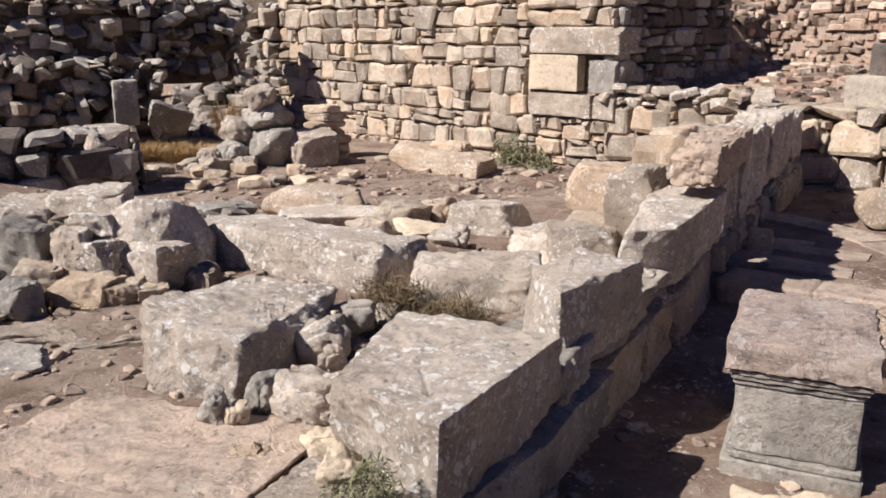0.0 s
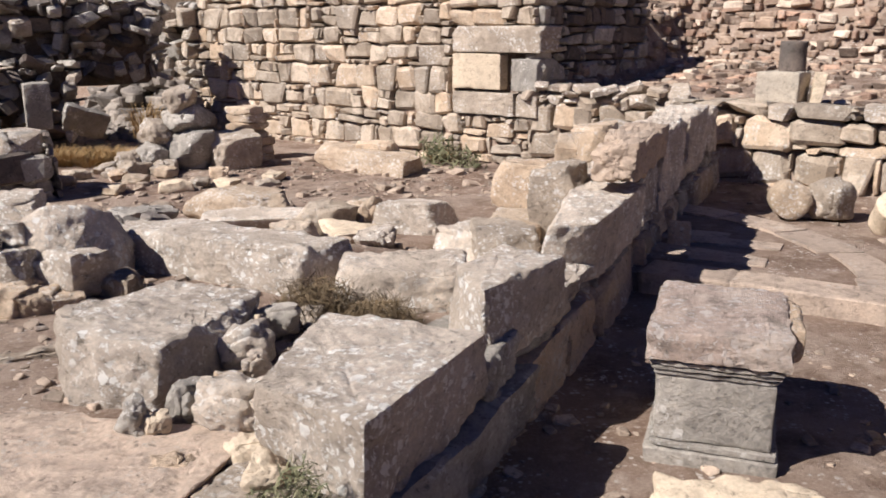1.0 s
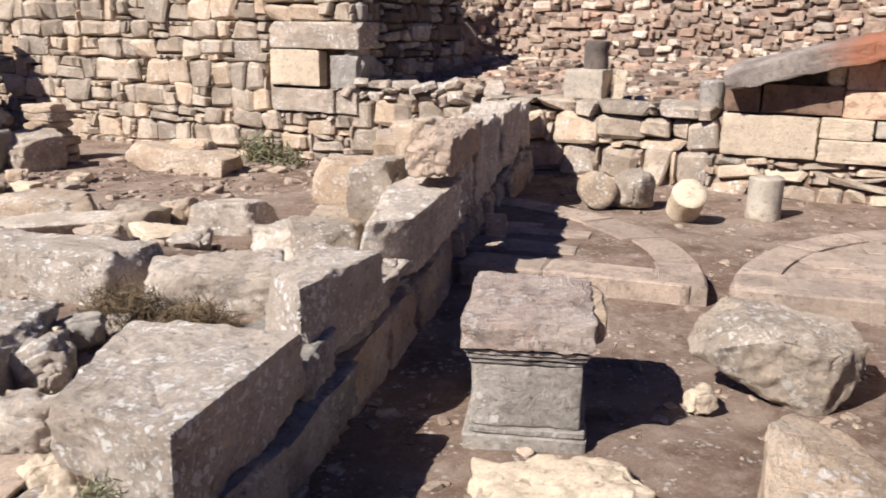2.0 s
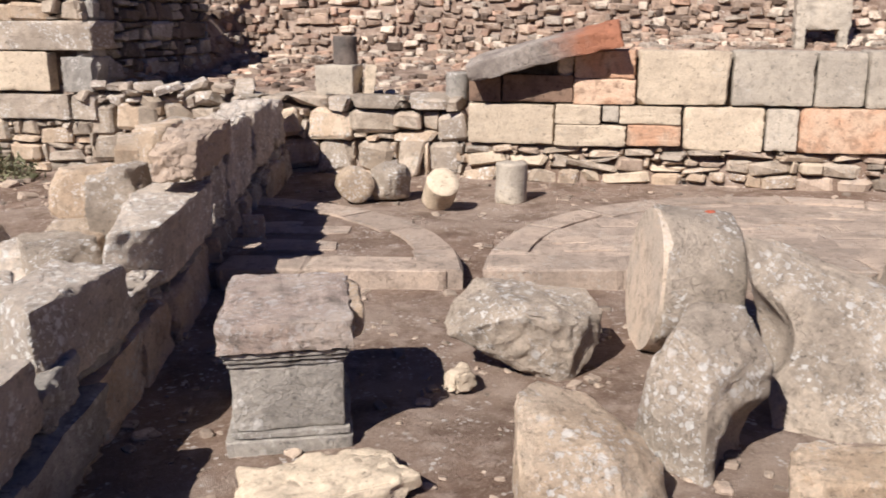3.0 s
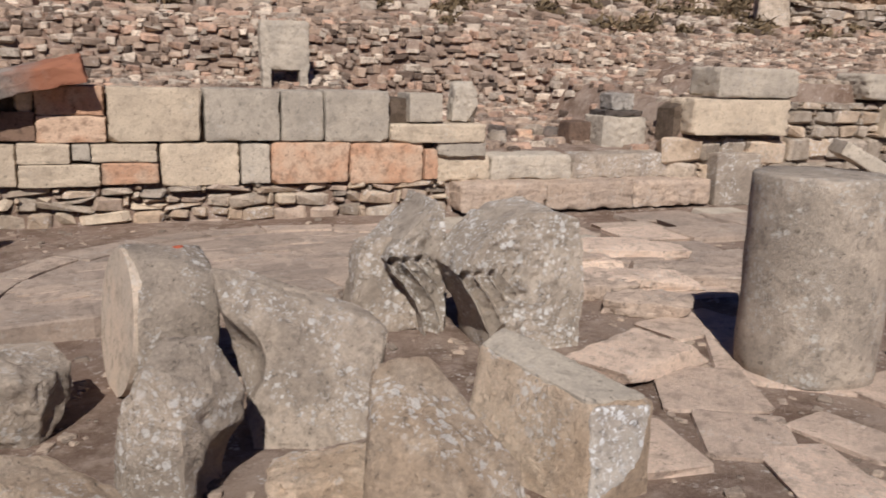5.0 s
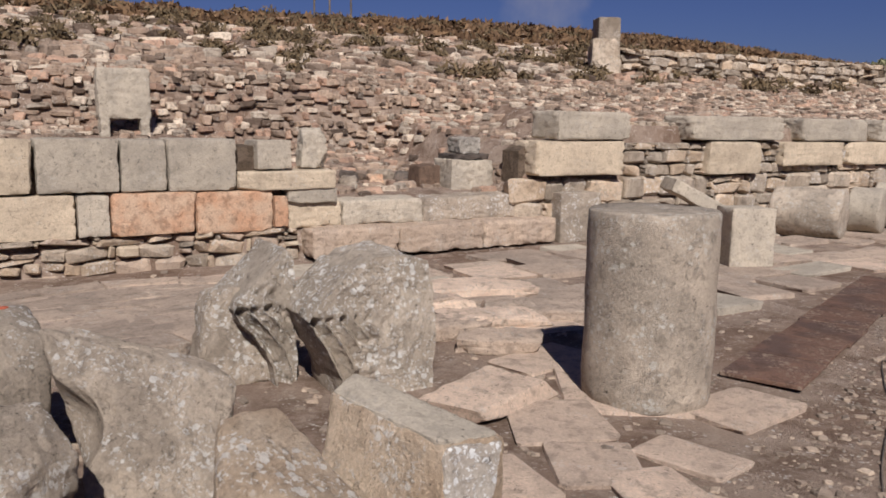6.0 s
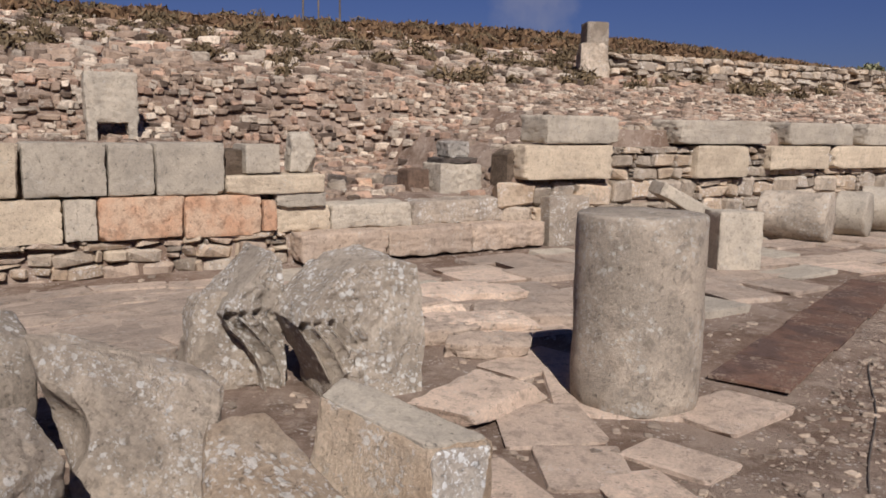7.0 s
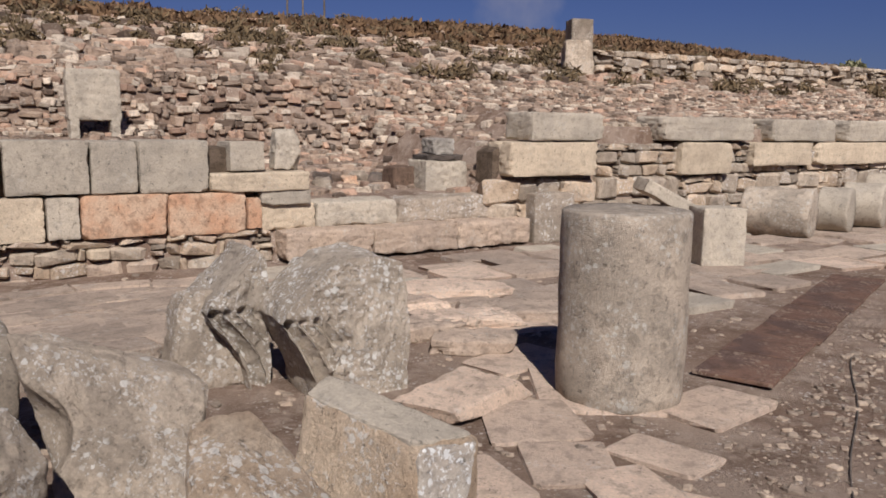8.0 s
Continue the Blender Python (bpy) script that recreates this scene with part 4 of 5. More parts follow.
def hewn(name, corners, seed, amp=0.012, fine=0.012, chip=0.05, bites=(), cell=0.026):
    """A broken block spanned by its corners, with worn edges, chips and hollows (centre and radius each)."""
    bm = bmesh.new()
    for c in corners:
        bm.verts.new(c)
    hull = bmesh.ops.convex_hull(bm, input=bm.verts[:])
    bmesh.ops.delete(bm, geom=[g for g in set(hull["geom_interior"] + hull["geom_unused"]) if isinstance(g, bmesh.types.BMVert)], context="VERTS")
    for _ in range(6):
        far = [e for e in bm.edges if e.calc_length() > cell]
        if far:
            bmesh.ops.subdivide_edges(bm, edges=far, cuts=1, use_grid_fill=True)
            bmesh.ops.triangulate(bm, faces=[f for f in bm.faces if len(f.verts) > 3])
    flat = [v.co.copy() for v in bm.verts]
    for _ in range(1):
        bmesh.ops.smooth_vert(bm, verts=bm.verts, factor=0.5, use_axis_x=True, use_axis_y=True, use_axis_z=True)
    bm.normal_update()
    sh = Vector((seed * 3.1, seed * 1.7, 0))
    mid = sum(flat, Vector()) / len(flat)
    moved = []
    for v, f in zip(bm.verts, flat):
        e = min(1.0, (v.co - f).length / 0.004)
        a = noise.fractal(v.co * 3.5 + sh, 1.0, 2.0, 4) * amp + noise.fractal(v.co * 16 + sh, 0.9, 2.0, 4) * fine
        a -= e * chip * max(0.0, noise.noise(v.co * 6 + sh))
        q = v.co + v.normal * a
        for c, r in bites:
            off = q - Vector(c)
            if off.length < r:
                way = (mid - q).normalized()
                k = off.dot(way)
                q = q + way * (-k + math.sqrt(k * k + r * r - off.length_squared)) * 0.92
        moved.append((q, any((v.co - Vector(c)).length < r * 1.15 for c, r in bites)))
    for v, (q, _) in zip(bm.verts, moved):
        v.co = q
    worn = [v for v, (_, near) in zip(bm.verts, moved) if near]
    for _ in range(6 if worn else 0):
        bmesh.ops.smooth_vert(bm, verts=worn, factor=0.5, use_axis_x=True, use_axis_y=True, use_axis_z=True)
    bmesh.ops.smooth_vert(bm, verts=bm.verts, factor=0.35, use_axis_x=True, use_axis_y=True, use_axis_z=True)
    bmesh.ops.recalc_face_normals(bm, faces=bm.faces)
    me = bpy.data.meshes.new(name)
    bm.to_mesh(me)
    bm.free()
    me.shade_smooth()
    me.set_sharp_from_angle(angle=radians(34))
    return me


M_CRUSTED = stone("crusted_capital", (0.400, 0.335, 0.268), (0.310, 0.258, 0.205), (0.74, 0.70, 0.635), 0.62, 0.1, 1.0, stain=0.4)
M_END = stone("lichen_end", (0.44, 0.39, 0.33), (0.36, 0.31, 0.26), (0.78, 0.76, 0.72), 0.8, 0.1, 0.8)
thing("drum_fragment", hewn("drum_fragment", [(0.12, 0.16, 0.6), (0.25, 0.01, 0.59), (-0.11, 0.06, 0.55), (0.26, -0.13, 0.39), (0.2, -0.16, 0.23), (-0.17, 0.12, 0.36), (-0.13, -0.14, 0.39), (-0.18, 0.11, 0.13), (-0.19, 0.06, -0.13), (-0.16, -0.18, -0.06), (0.09, -0.17, -0.18), (0.2, 0.25, -0.05), (-0.05, 0.3, -0.05), (0.25, -0.05, -0.1)], 42, bites=(((0.13, -0.2, 0.05), 0.2),)),
      M_BLOCK, pose(2.62, 2.26, 0), "upright broken drum piece with white lichen and hollow side", "column fragment")
thing("drum_fragment", hewn("drum_fragment", [(-0.18, 0.41, 0.72), (0.02, 0.43, 0.69), (0.17, 0.36, 0.49), (0.5, 0.02, 0.44), (0.37, -0.24, 0.39), (0.17, -0.3, 0.04), (-0.13, 0.17, 0.45), (-0.15, 0.28, 0.52), (-0.235, 0.05, 0.23), (-0.33, 0.0, 0.05), (-0.42, -0.02, -0.06), (-0.29, -0.25, -0.05), (-0.1, -0.39, -0.05), (0.1, 0.4, -0.05), (0.45, 0.0, -0.05)], 43, amp=0.012, fine=0.01, bites=(((-0.30, 0.27, 0.30), 0.21),)),
      M_BLOCK, pose(3.5, 2.25, 0), "large leaning column piece with crusted lichen", "column fragment")
thing("drum_fragment", hewn("drum_fragment", [(0.09, 0.29, 0.56), (0.32, 0.17, 0.54), (0.28, -0.0, 0.37), (0.13, -0.31, 0.25), (0.04, -0.37, 0.08), (-0.15, 0.16, 0.4), (-0.23, 0.14, 0.29), (-0.32, 0.1, 0.06), (-0.28, -0.21, 0.13), (-0.11, -0.06, 0.4), (-0.32, 0.1, -0.05), (-0.28, -0.21, -0.05), (0.04, -0.37, -0.05), (0.35, 0.1, -0.05), (0.1, 0.32, -0.05)], 44, amp=0.01, fine=0.012),
      M_TAN, pose(2.86, 1.3, 0), "big tan broken block with chiselled side", "column fragment")
thing("drum_fragment", hewn("drum_fragment", [(-0.16, 0.2, 0.41), (-0.01, 0.28, 0.39), (0.17, 0.19, 0.33), (0.24, 0.05, 0.25), (0.26, -0.11, 0.16), (0.22, -0.22, -0.01), (-0.28, 0.05, 0.29), (-0.35, -0.09, 0.13), (-0.07, -0.27, 0.1), (-0.02, -0.11, 0.29), (-0.16, 0.2, -0.05), (0.17, 0.19, -0.05), (0.26, -0.11, -0.05)], 48, amp=0.01, fine=0.01),
      M_TAN, pose(2.01, 2.22, 0), "low sloping tan stone piece near the altar", "column fragment")
LONG = [(0.08, 0.36, 0.47), (0.28, 0.33, 0.51), (-0.19, -0.21, 0.4), (0.06, -0.41, 0.37), (-0.03, 0.37, 0.14), (-0.27, -0.24, -0.03), (-0.06, -0.39, 0.13), (0.27, 0.3, -0.05), (-0.06, 0.36, -0.05), (0.04, -0.42, -0.05), (-0.28, -0.25, -0.05)]
long_root = thing("drum_fragment", hewn("drum_fragment", LONG, 45, amp=0.006, fine=0.006, chip=0.03),
                  M_TAN, pose(3.5, 1.05, 0), "long tan block with pale broken end", "stone block")
end = [Vector(LONG[k]) for k in (2, 3, 6, 5)]
out = (end[1] - end[0]).cross(end[3] - end[0]).normalized()
out = out if out.y < 0 else -out
mid = sum(end, Vector()) / 4
bm = bmesh.new()
bm.from_mesh(hewn("broken_end", [mid + (p - mid) * 0.94 + out * q for p in end for q in (-0.03, 0.014)], 46, amp=0.006, fine=0.012, chip=0.02))
part("broken_end", bm, M_END, long_root, "white lichen-covered broken end")
top = [Vector(LONG[k]) for k in (0, 1, 3, 2)]
mid = sum(top, Vector()) / 4
bm = bmesh.new()
bm.from_mesh(hewn("worn_top", [mid + (p - mid) * 0.97 + Vector((0, 0, q)) for p in top for q in (-0.03, 0.012)], 47, amp=0.005, fine=0.005, chip=0.02))
part("worn_top", bm, M_ASH, long_root, "smooth pale grey weathered top")
thing("capital_fragment", hewn("capital_fragment", [(-0.07, 0.35, 0.4), (0.39, 0.03, 0.34), (0.28, -0.22, 0.3), (0.26, -0.26, 0.18), (-0.26, 0.28, 0.33), (-0.34, 0.26, 0.21), (-0.37, 0.14, 0.2), (-0.18, -0.2, 0.37), (-0.08, -0.15, 0.06), (0.05, -0.25, -0.04), (0.04, -0.3, 0.3), (0.12, -0.02, -0.05), (-0.02, -0.05, -0.05)], 40, amp=0.014, fine=0.016, chip=0.07),
      M_BLOCK, pose(2.64, 3.35, 0), "broken capital with flat top and ragged tapering underside", "capital")


HOLLOW = [(-0.30, 0.49), (-0.27, 0.42), (-0.2, 0.34), (-0.13, 0.24), (-0.08, 0.12), (-0.055, -0.03), (0.47, -0.03), (0.51, 0.25), (0.5, 0.6), (0.46, 0.79), (0.3, 0.84), (0.12, 0.83), (-0.02, 0.77), (-0.14, 0.67), (-0.27, 0.56)]
UPRIGHT = [(-0.30, 0.49), (-0.27, 0.42), (-0.215, 0.34), (-0.16, 0.24), (-0.12, 0.12), (-0.1, -0.03)] + HOLLOW[6:]
thing("moulding_fragment", prism_rock("moulding_fragment", UPRIGHT, 0.55, 81, foot=-0.1, amp=0.02, fine=0.016, lean=0.1, slim=0.99, ribs=0.07), M_CRUSTED, pose(5.05, 1.93, 0, 0, 0, -47),
      "broken capital piece with fluted side and lichen crust", "moulding fragment", "moulded capital pieces")
thing("moulding_fragment", prism_rock("moulding_fragment", HOLLOW, 0.5, 82, amp=0.02, fine=0.016, lean=0.1, slim=0.99, ribs=0.07, wide=0.18), M_CRUSTED, pose(5.14, 2.46, 0, 0, 0, -44),
      "broken capital piece with fluted side, leaning behind another", "moulding fragment", "moulded capital pieces")

# the big blocks at the near end of the side wall, in the wall's own frame
for corners, sd, label in (
        ([(-1.29, 0.46, 0.62), (-0.6, 0.63, 0.62), (-0.58, -0.03, 0.62), (-1.42, 0.0, 0.63), (-1.22, 0.52, 0.25), (-0.58, 0.65, 0.25), (-0.5, 0.0, 0.34), (-1.36, 0.05, 0.22)], 3, "large grey limestone block with flat worn top on the side wall"),
        ([(-0.39, 0.06, 0.71), (0.28, -0.06, 0.69), (-0.08, 0.30, 0.69), (0.32, 0.24, 0.70), (-0.36, 0.05, 0.34), (0.55, -0.03, 0.345), (0.17, 0.44, 0.34), (0.5, 0.34, 0.34), (-0.2, 0.32, 0.34)], 4, "lichen-spotted limestone block with sloping top on the side wall"),
        ([(0.98, -0.04, 0.70), (2.2, -0.05, 0.70), (0.88, 0.19, 0.68), (1.7, 0.32, 0.72), (2.2, 0.3, 0.70), (1.14, 0.0, 0.34), (2.3, 0.0, 0.34), (0.92, 0.32, 0.3), (1.9, 0.42, 0.3)], 5, "tall rough limestone block on the side wall")):
    thing("wall_block", hewn("wall_block", corners, sd, amp=0.014, fine=0.012, chip=0.05), M_PALE, W_FRAME, label, "stone block", "blocks of the side wall")
block("rounded_stone", M_GREY, *(W_FRAME @ Vector((-0.3, 0.13, 0.26))), 0.34, 0.26, 0.2, 62, 22, "rounded dark stone wedged between two wall blocks", "stone", amp=0.02, sharp=9, planes=3)
dressed("upright_slab", M_TAN, W_FRAME @ pose(2.95, -0.16, -0.02, 0, 4, 8), 0.07, 0.16, 0.32, 20, "thin pale slab set upright at the foot of the side wall", "slab")
# fallen block of the cross wall
thing("fallen_block", hewn("fallen_block", [(-1.2, 3.49, 0.63), (-0.87, 3.96, 0.59), (-0.47, 3.98, 0.54), (-0.52, 3.62, 0.5), (-0.73, 3.17, 0.575), (-1.12, 3.31, 0.61), (-1.11, 3.26, 0.28), (-0.77, 3.16, 0.26), (-0.62, 3.35, 0.28), (-0.55, 3.6, 0.28), (-0.52, 3.93, 0.28), (-0.9, 3.96, 0.28), (-1.18, 3.5, 0.28)], 10, amp=0.018, fine=0.016, chip=0.045),
      M_PALE, Matrix(), "large fallen limestone block with pale lichen crust", "stone block")
thing("fallen_block", hewn("fallen_block", [(-1.82, 4.72, 0.72), (-1.66, 4.72, 0.79), (-1.48, 4.78, 0.78), (-1.36, 4.82, 0.62), (-1.33, 4.78, 0.45), (-1.44, 4.62, 0.37), (-1.58, 4.55, 0.42), (-1.78, 4.62, 0.5), (-1.7, 5.0, 0.72), (-1.42, 5.05, 0.7), (-1.3, 5.05, 0.5), (-1.3, 5.0, 0.25), (-1.7, 4.95, 0.25)], 14, amp=0.016, fine=0.014, chip=0.045),
      M_PALE, Matrix(), "grey boulder leaning on the stones of the cross wall", "stone block")

# blocks farther along the street
dressed("squared_block", M_BLOCK, pose(12.05, 1.25, -0.01, 0, 0, -52), 0.65, 0.5, 0.68, 52, "rough squared block standing near the wall", "stone block")
dressed("squared_block", M_ASH, pose(10.55, -0.9, -0.01, 0, 0, -72), 0.52, 0.5, 0.7, 53, "grey squared block standing on the street paving", "stone block")
dressed("leaning_slab", M_ASH, pose(11.7, -0.4, 0.56, 0, 27, -72), 1.0, 0.5, 0.17, 54, "grey slab leaning against a block", "slab")
block("squared_block", M_BLOCK, 11.85, -0.45, -0.02, 0.6, 0.45, 0.55, -72, 55, "rough block under the leaning slab", amp=0.03)

# things on the back wall
M_LINTEL = stone("lintel_stone", (0.30, 0.255, 0.215), (0.20, 0.165, 0.14), (0.47, 0.42, 0.36), 0.3, 0.05, 0.9)
nt = M_LINTEL.node_tree
place = nt.nodes.new("ShaderNodeTexCoord").outputs["Object"]
apart = nt.nodes.new("ShaderNodeSeparateXYZ")
nt.links.new(place, apart.inputs[0])
reach = math_node(nt, "ADD", apart.outputs[0], math_node(nt, "MULTIPLY", noisy(nt, place, 3.5, 6), 0.9))
paint = nt.nodes["Principled BSDF"].inputs["Base Color"]
nt.links.new(mixcol(nt, ramp(nt, reach, 0.56, 0.98), paint.links[0].from_socket, (0.36, 0.15, 0.085)), paint)
dressed("lintel_slab", M_LINTEL, A_FRAME @ pose(1.13, 0.02, 1.26, 4, -14, 1), 1.62, 0.66, 0.24, 60, "tilted reddish lintel slab resting on the wall", "lintel", amp=0.02, chip=0.06, planes=3, bite=(1.25, 1.5))
block("loose_stone", M_CREAM, *(A_FRAME @ Vector((1.32, 0.1, 1.12))), 0.16, 0.15, 0.22, -40, 61, "small pale stone wedged under the lintel slab", "stone", cuts=10)
dressed("squared_block", M_ASH, A_FRAME @ pose(-1.35, 0.5, 0.84), 0.46, 0.4, 0.36, 62, "grey squared block standing on the low wall", "stone block")
drum("lava_stub", M_DARK, A_FRAME @ pose(-1.3, 0.6, 1.19), 0.14, 0.34, 10, "dark lava column stub on a grey block", "column drum")
dressed("stone_slab", M_CREAM, A_FRAME @ pose(-1.02, 0.55, 0.84, 0, 8, 20), 0.12, 0.3, 0.36, 63, "pale upright slab leaning on the grey block", "slab")
drum("column_stub", M_GREY, A_FRAME @ pose(0.1, 0.35, 0.84), 0.13, 0.3, 11, "short grey column stub on the low wall")
block("stone_stump", M_ASH, *(A_FRAME @ Vector((6.02, 0.3, 1.02))), 0.36, 0.32, 0.46, -45, 67, "upright weathered grey stump at the recess", "stone post", taper=0.25, amp=0.02)
dressed("squared_block", M_BROWN, A_FRAME @ pose(8.08, 1.2, 0.66), 0.36, 0.36, 0.34, 64, "dark brown cube of tuff behind the step", "stone block")
for i in range(9):
    s, n = 6.4 + 0.25 * i, 1.0 + 0.8 * abs(math.sin(i * 1.7))
    p = A_FRAME @ Vector((s, n, 0))
    block("loose_stone", (M_DARK, M_RED, M_WALL)[i % 3], p.x, p.y, ground_z(p.x, p.y) - 0.03, 0.24, 0.2, 0.16, 50 * i, 370 + i, "loose stone on the earth of the recess", "stone", group="loose stones in the recess", cuts=8, sharp=12, skew=0.15)


def pedestal(m):
    root = new("pedestal")
    root.matrix_basis = m
    tagged(root, "grey stone pedestal with a dark moulded cap behind the step", "pedestal")
    for name, l, w, z0, z1, mat, sd in (("body", 0.68, 0.5, 0.0, 0.46, M_ASH, 1), ("cap", 0.58, 0.46, 0.46, 0.54, M_DARK, 2), ("top_block", 0.34, 0.34, 0.54, 0.76, M_GREY, 3)):
        me = rock_mesh(name, l, w, z1 - z0, sd + 70, sharp=60, amp=0.01, skew=0.02, chip=0.03, planes=0)
        me.materials.append(mat)
        ob = new(name, me)
        ob.parent = root
        ob.location = (0, 0, z0)


pedestal(A_FRAME @ pose(8.55, 0.95, 0.62))


def niche(m):
    root = new("niche_stone")
    root.matrix_basis = m
    tagged(root, "tall grey slab over a small dark niche in the terrace wall", "niche")
    for name, l, w, h, x, z, mat in (("slab", 0.7, 0.3, 0.7, 0, 0.36, M_ASH), ("jamb", 0.12, 0.3, 0.38, -0.27, 0, M_ASH), ("jamb", 0.12, 0.3, 0.38, 0.27, 0, M_ASH), ("sill", 0.44, 0.2, 0.1, 0, 0, M_ASH)):
        me = rock_mesh(name, l, w, h, 80, sharp=60, amp=0.01, skew=0.01, chip=0.02, planes=0)
        me.materials.append(mat)
        ob = new(name, me)
        ob.parent = root
        ob.location = (x, 0, z)


niche(A_FRAME @ pose(4.5, 3.62, 1.2))


# ---- round platforms ----
def platform(name, cx, cy, r, label, keep, full, top=0.14):
    """Half-round paved platform: a rim of curved stones round an earth and slab filling; its straight edge faces (-.57,-.82)."""
    along, back = Vector((0.82, -0.57, 0)), Vector((0.57, 0.82, 0))
    c0 = Vector((cx, cy, 0))
    core_v, core_f = [Vector((cx, cy, 0)) + back * 0.02], []
    n = 60
    for i in range(n + 1):
        a = math.pi * i / n
        core_v.append(c0 + along * (r - 0.05) * math.cos(a) + back * (0.02 + (r - 0.07) * math.sin(a)))
    bm = bmesh.new()
    lo = [bm.verts.new((v.x, v.y, -0.1)) for v in core_v]
    hi = [bm.verts.new((v.x, v.y, top - 0.018)) for v in core_v]
    for i in range(1, n + 1):
        bm.faces.new((hi[0], hi[i], hi[i + 1]))
        bm.faces.new((lo[i], lo[i + 1], hi[i + 1], hi[i]))
    bm.faces.new((lo[0], lo[1], hi[1], hi[0]))
    bm.faces.new((lo[-1], lo[0], hi[0], hi[-1]))
    bmesh.ops.recalc_face_normals(bm, faces=bm.faces)
    me = bpy.data.meshes.new(name)
    bm.to_mesh(me)
    bm.free()
    root = thing(name, me, M_PAVE if full else M_SOIL, Matrix(), label, "platform", kind="structure")
    rr = random.Random(r)
    a = 0.0
    while a < math.pi:
        da = rr.uniform(0.22, 0.36)
        b = min(math.pi, a + da)
        w = rr.uniform(0.26, 0.36)
        mid = c0 + along * r * math.cos((a + b) / 2) + back * r * math.sin((a + b) / 2)
        if keep(mid):
            q = 6
            bm = bmesh.new()
            rings = []
            for i in range(q + 1):
                t = a + 0.006 + (b - a - 0.012) * i / q
                d = along * math.cos(t) + back * math.sin(t)
                rings.append([bm.verts.new(c0 + d * rad + Vector((0, 0, z + 0.008 * noise.noise(d * 9 + Vector((rad, z, 0)))))) for rad, z in ((r, -0.08), (r, top - 0.02), (r - 0.02, top), (r - w, top), (r - w, -0.05))])
            for u, v in zip(rings, rings[1:]):
                for k in range(4):
                    bm.faces.new((u[k], v[k], v[k + 1], u[k + 1]))
            bm.faces.new(rings[0])
            bm.faces.new(rings[-1][::-1])
            bmesh.ops.recalc_face_normals(bm, faces=bm.faces)
            part("rim_stone", bm, M_PAVE, root)
        a = b
    s = -r
    while s < r - 0.1:
        l = min(rr.uniform(0.5, 0.95), r - s)
        if keep(c0 + along * (s + l / 2)):
            p = c0 + along * (s + l / 2) + back * 0.16
            piece("edge_stone", rr.choice(HEWN), M_PAVE, root, (p.x, p.y, top / 2 - 0.04), (l - 0.012, 0.34, top + 0.085), (0, 0, -34.8))
        s += l
    for i in range(95 if full else 46):
        u, v = rr.uniform(-r + 0.4, r - 0.4), rr.uniform(0.4, r - 0.4)
        if u * u + v * v < (r - 0.45) ** 2:
            p = c0 + along * u + back * v
            if keep(p):
                piece("paving_slab", rr.choice(PAVING), M_PAVE, root, (p.x, p.y, top - 0.045 + rr.uniform(-0.008, 0.008)), (rr.uniform(0.4, 1.2), rr.uniform(0.12, 0.36), 0.075), (rr.uniform(-0.8, 0.8), rr.uniform(-0.6, 0.6), -35 + rr.uniform(-8, 8)))
    return root


platform("platform_large", 5.2, 3.12, 2.44, "half-round platform of worn slabs with curved stone rim", lambda p: True, True)
platform("platform_small", 1.07, 5.93, 2.42, "half-round platform of worn slabs, its middle broken out", lambda p: (W_INV @ p).y < -0.1 and (p - Vector((2.95, 5.55, 0))).length > 0.36, False)

# ---- paving near the drum and along the street ----
STRIP = pose(5.83, -0.6, 0.014, 0, 0, -22.5)   # where the metal plates lie
PAVE_NEAR = ((4.8, 0.56, 0.62, 0.5, 20), (5.32, -0.46, 0.62, 0.46, -35), (4.45, -0.15, 0.46, 0.3, 60), (4.25, 0.3, 0.5, 0.4, 15), (5.5, 0.25, 0.85, 0.7, 10), (4.0, 0.0, 0.5, 0.36, 30), (3.75, -0.25, 0.5, 0.4, -20), (6.4, 0.15, 0.8, 0.5, -20), (3.9, 0.75, 0.5, 0.45, 40), (6.0, 0.8, 0.7, 0.4, -30))
street = thing("pavement", mesh_of("pavement", [(5.9, 0.9, 0.004), (7.4, -1.4, 0.004), (14.5, -4.2, 0.004), (11.4, 1.8, 0.004)], [(0, 1, 2, 3)]), M_SOIL, Matrix(), "worn stone paving of the old street", "pavement", kind="structure")
rng = random.Random(9)
for x, y, l, w, yaw in PAVE_NEAR:
    piece("paving_slab", rng.choice(PAVING), M_SLAB, street, (x, y, -0.018), (l * 1.07, w * 1.07, 0.08), (rng.uniform(-0.4, 0.4), rng.uniform(-0.4, 0.4), yaw))
s = 3.0
while s < 15:
    n = -0.9
    while n > -7.5:
        l, w = rng.uniform(0.5, 1.1), rng.uniform(0.4, 0.75)
        p = A_FRAME @ Vector((s + rng.uniform(-0.1, 0.1), n, 0))
        far = (p - Vector((5.2, 3.12, 0))).length > 2.75
        strip = STRIP.inverted() @ p
        if far and not (-0.5 < strip.x < 5.2 and abs(strip.y) < 0.62) and p.x > 6.9 and p.y > -0.45 * (p.x - 6) + 0.2 - 0.9 and rng.random() < 0.85:
            piece("paving_slab", rng.choice(PAVING), rng.choice((M_PAVE, M_PAVE, M_SLAB, M_ASH)), street, (p.x, p.y, rng.uniform(-0.02, 0.02)), (l, w, 0.1), (rng.uniform(-0.7, 0.7), rng.uniform(-0.7, 0.7), -45 + rng.uniform(-7, 7)))
        n -= w + 0.03
    s += 0.85

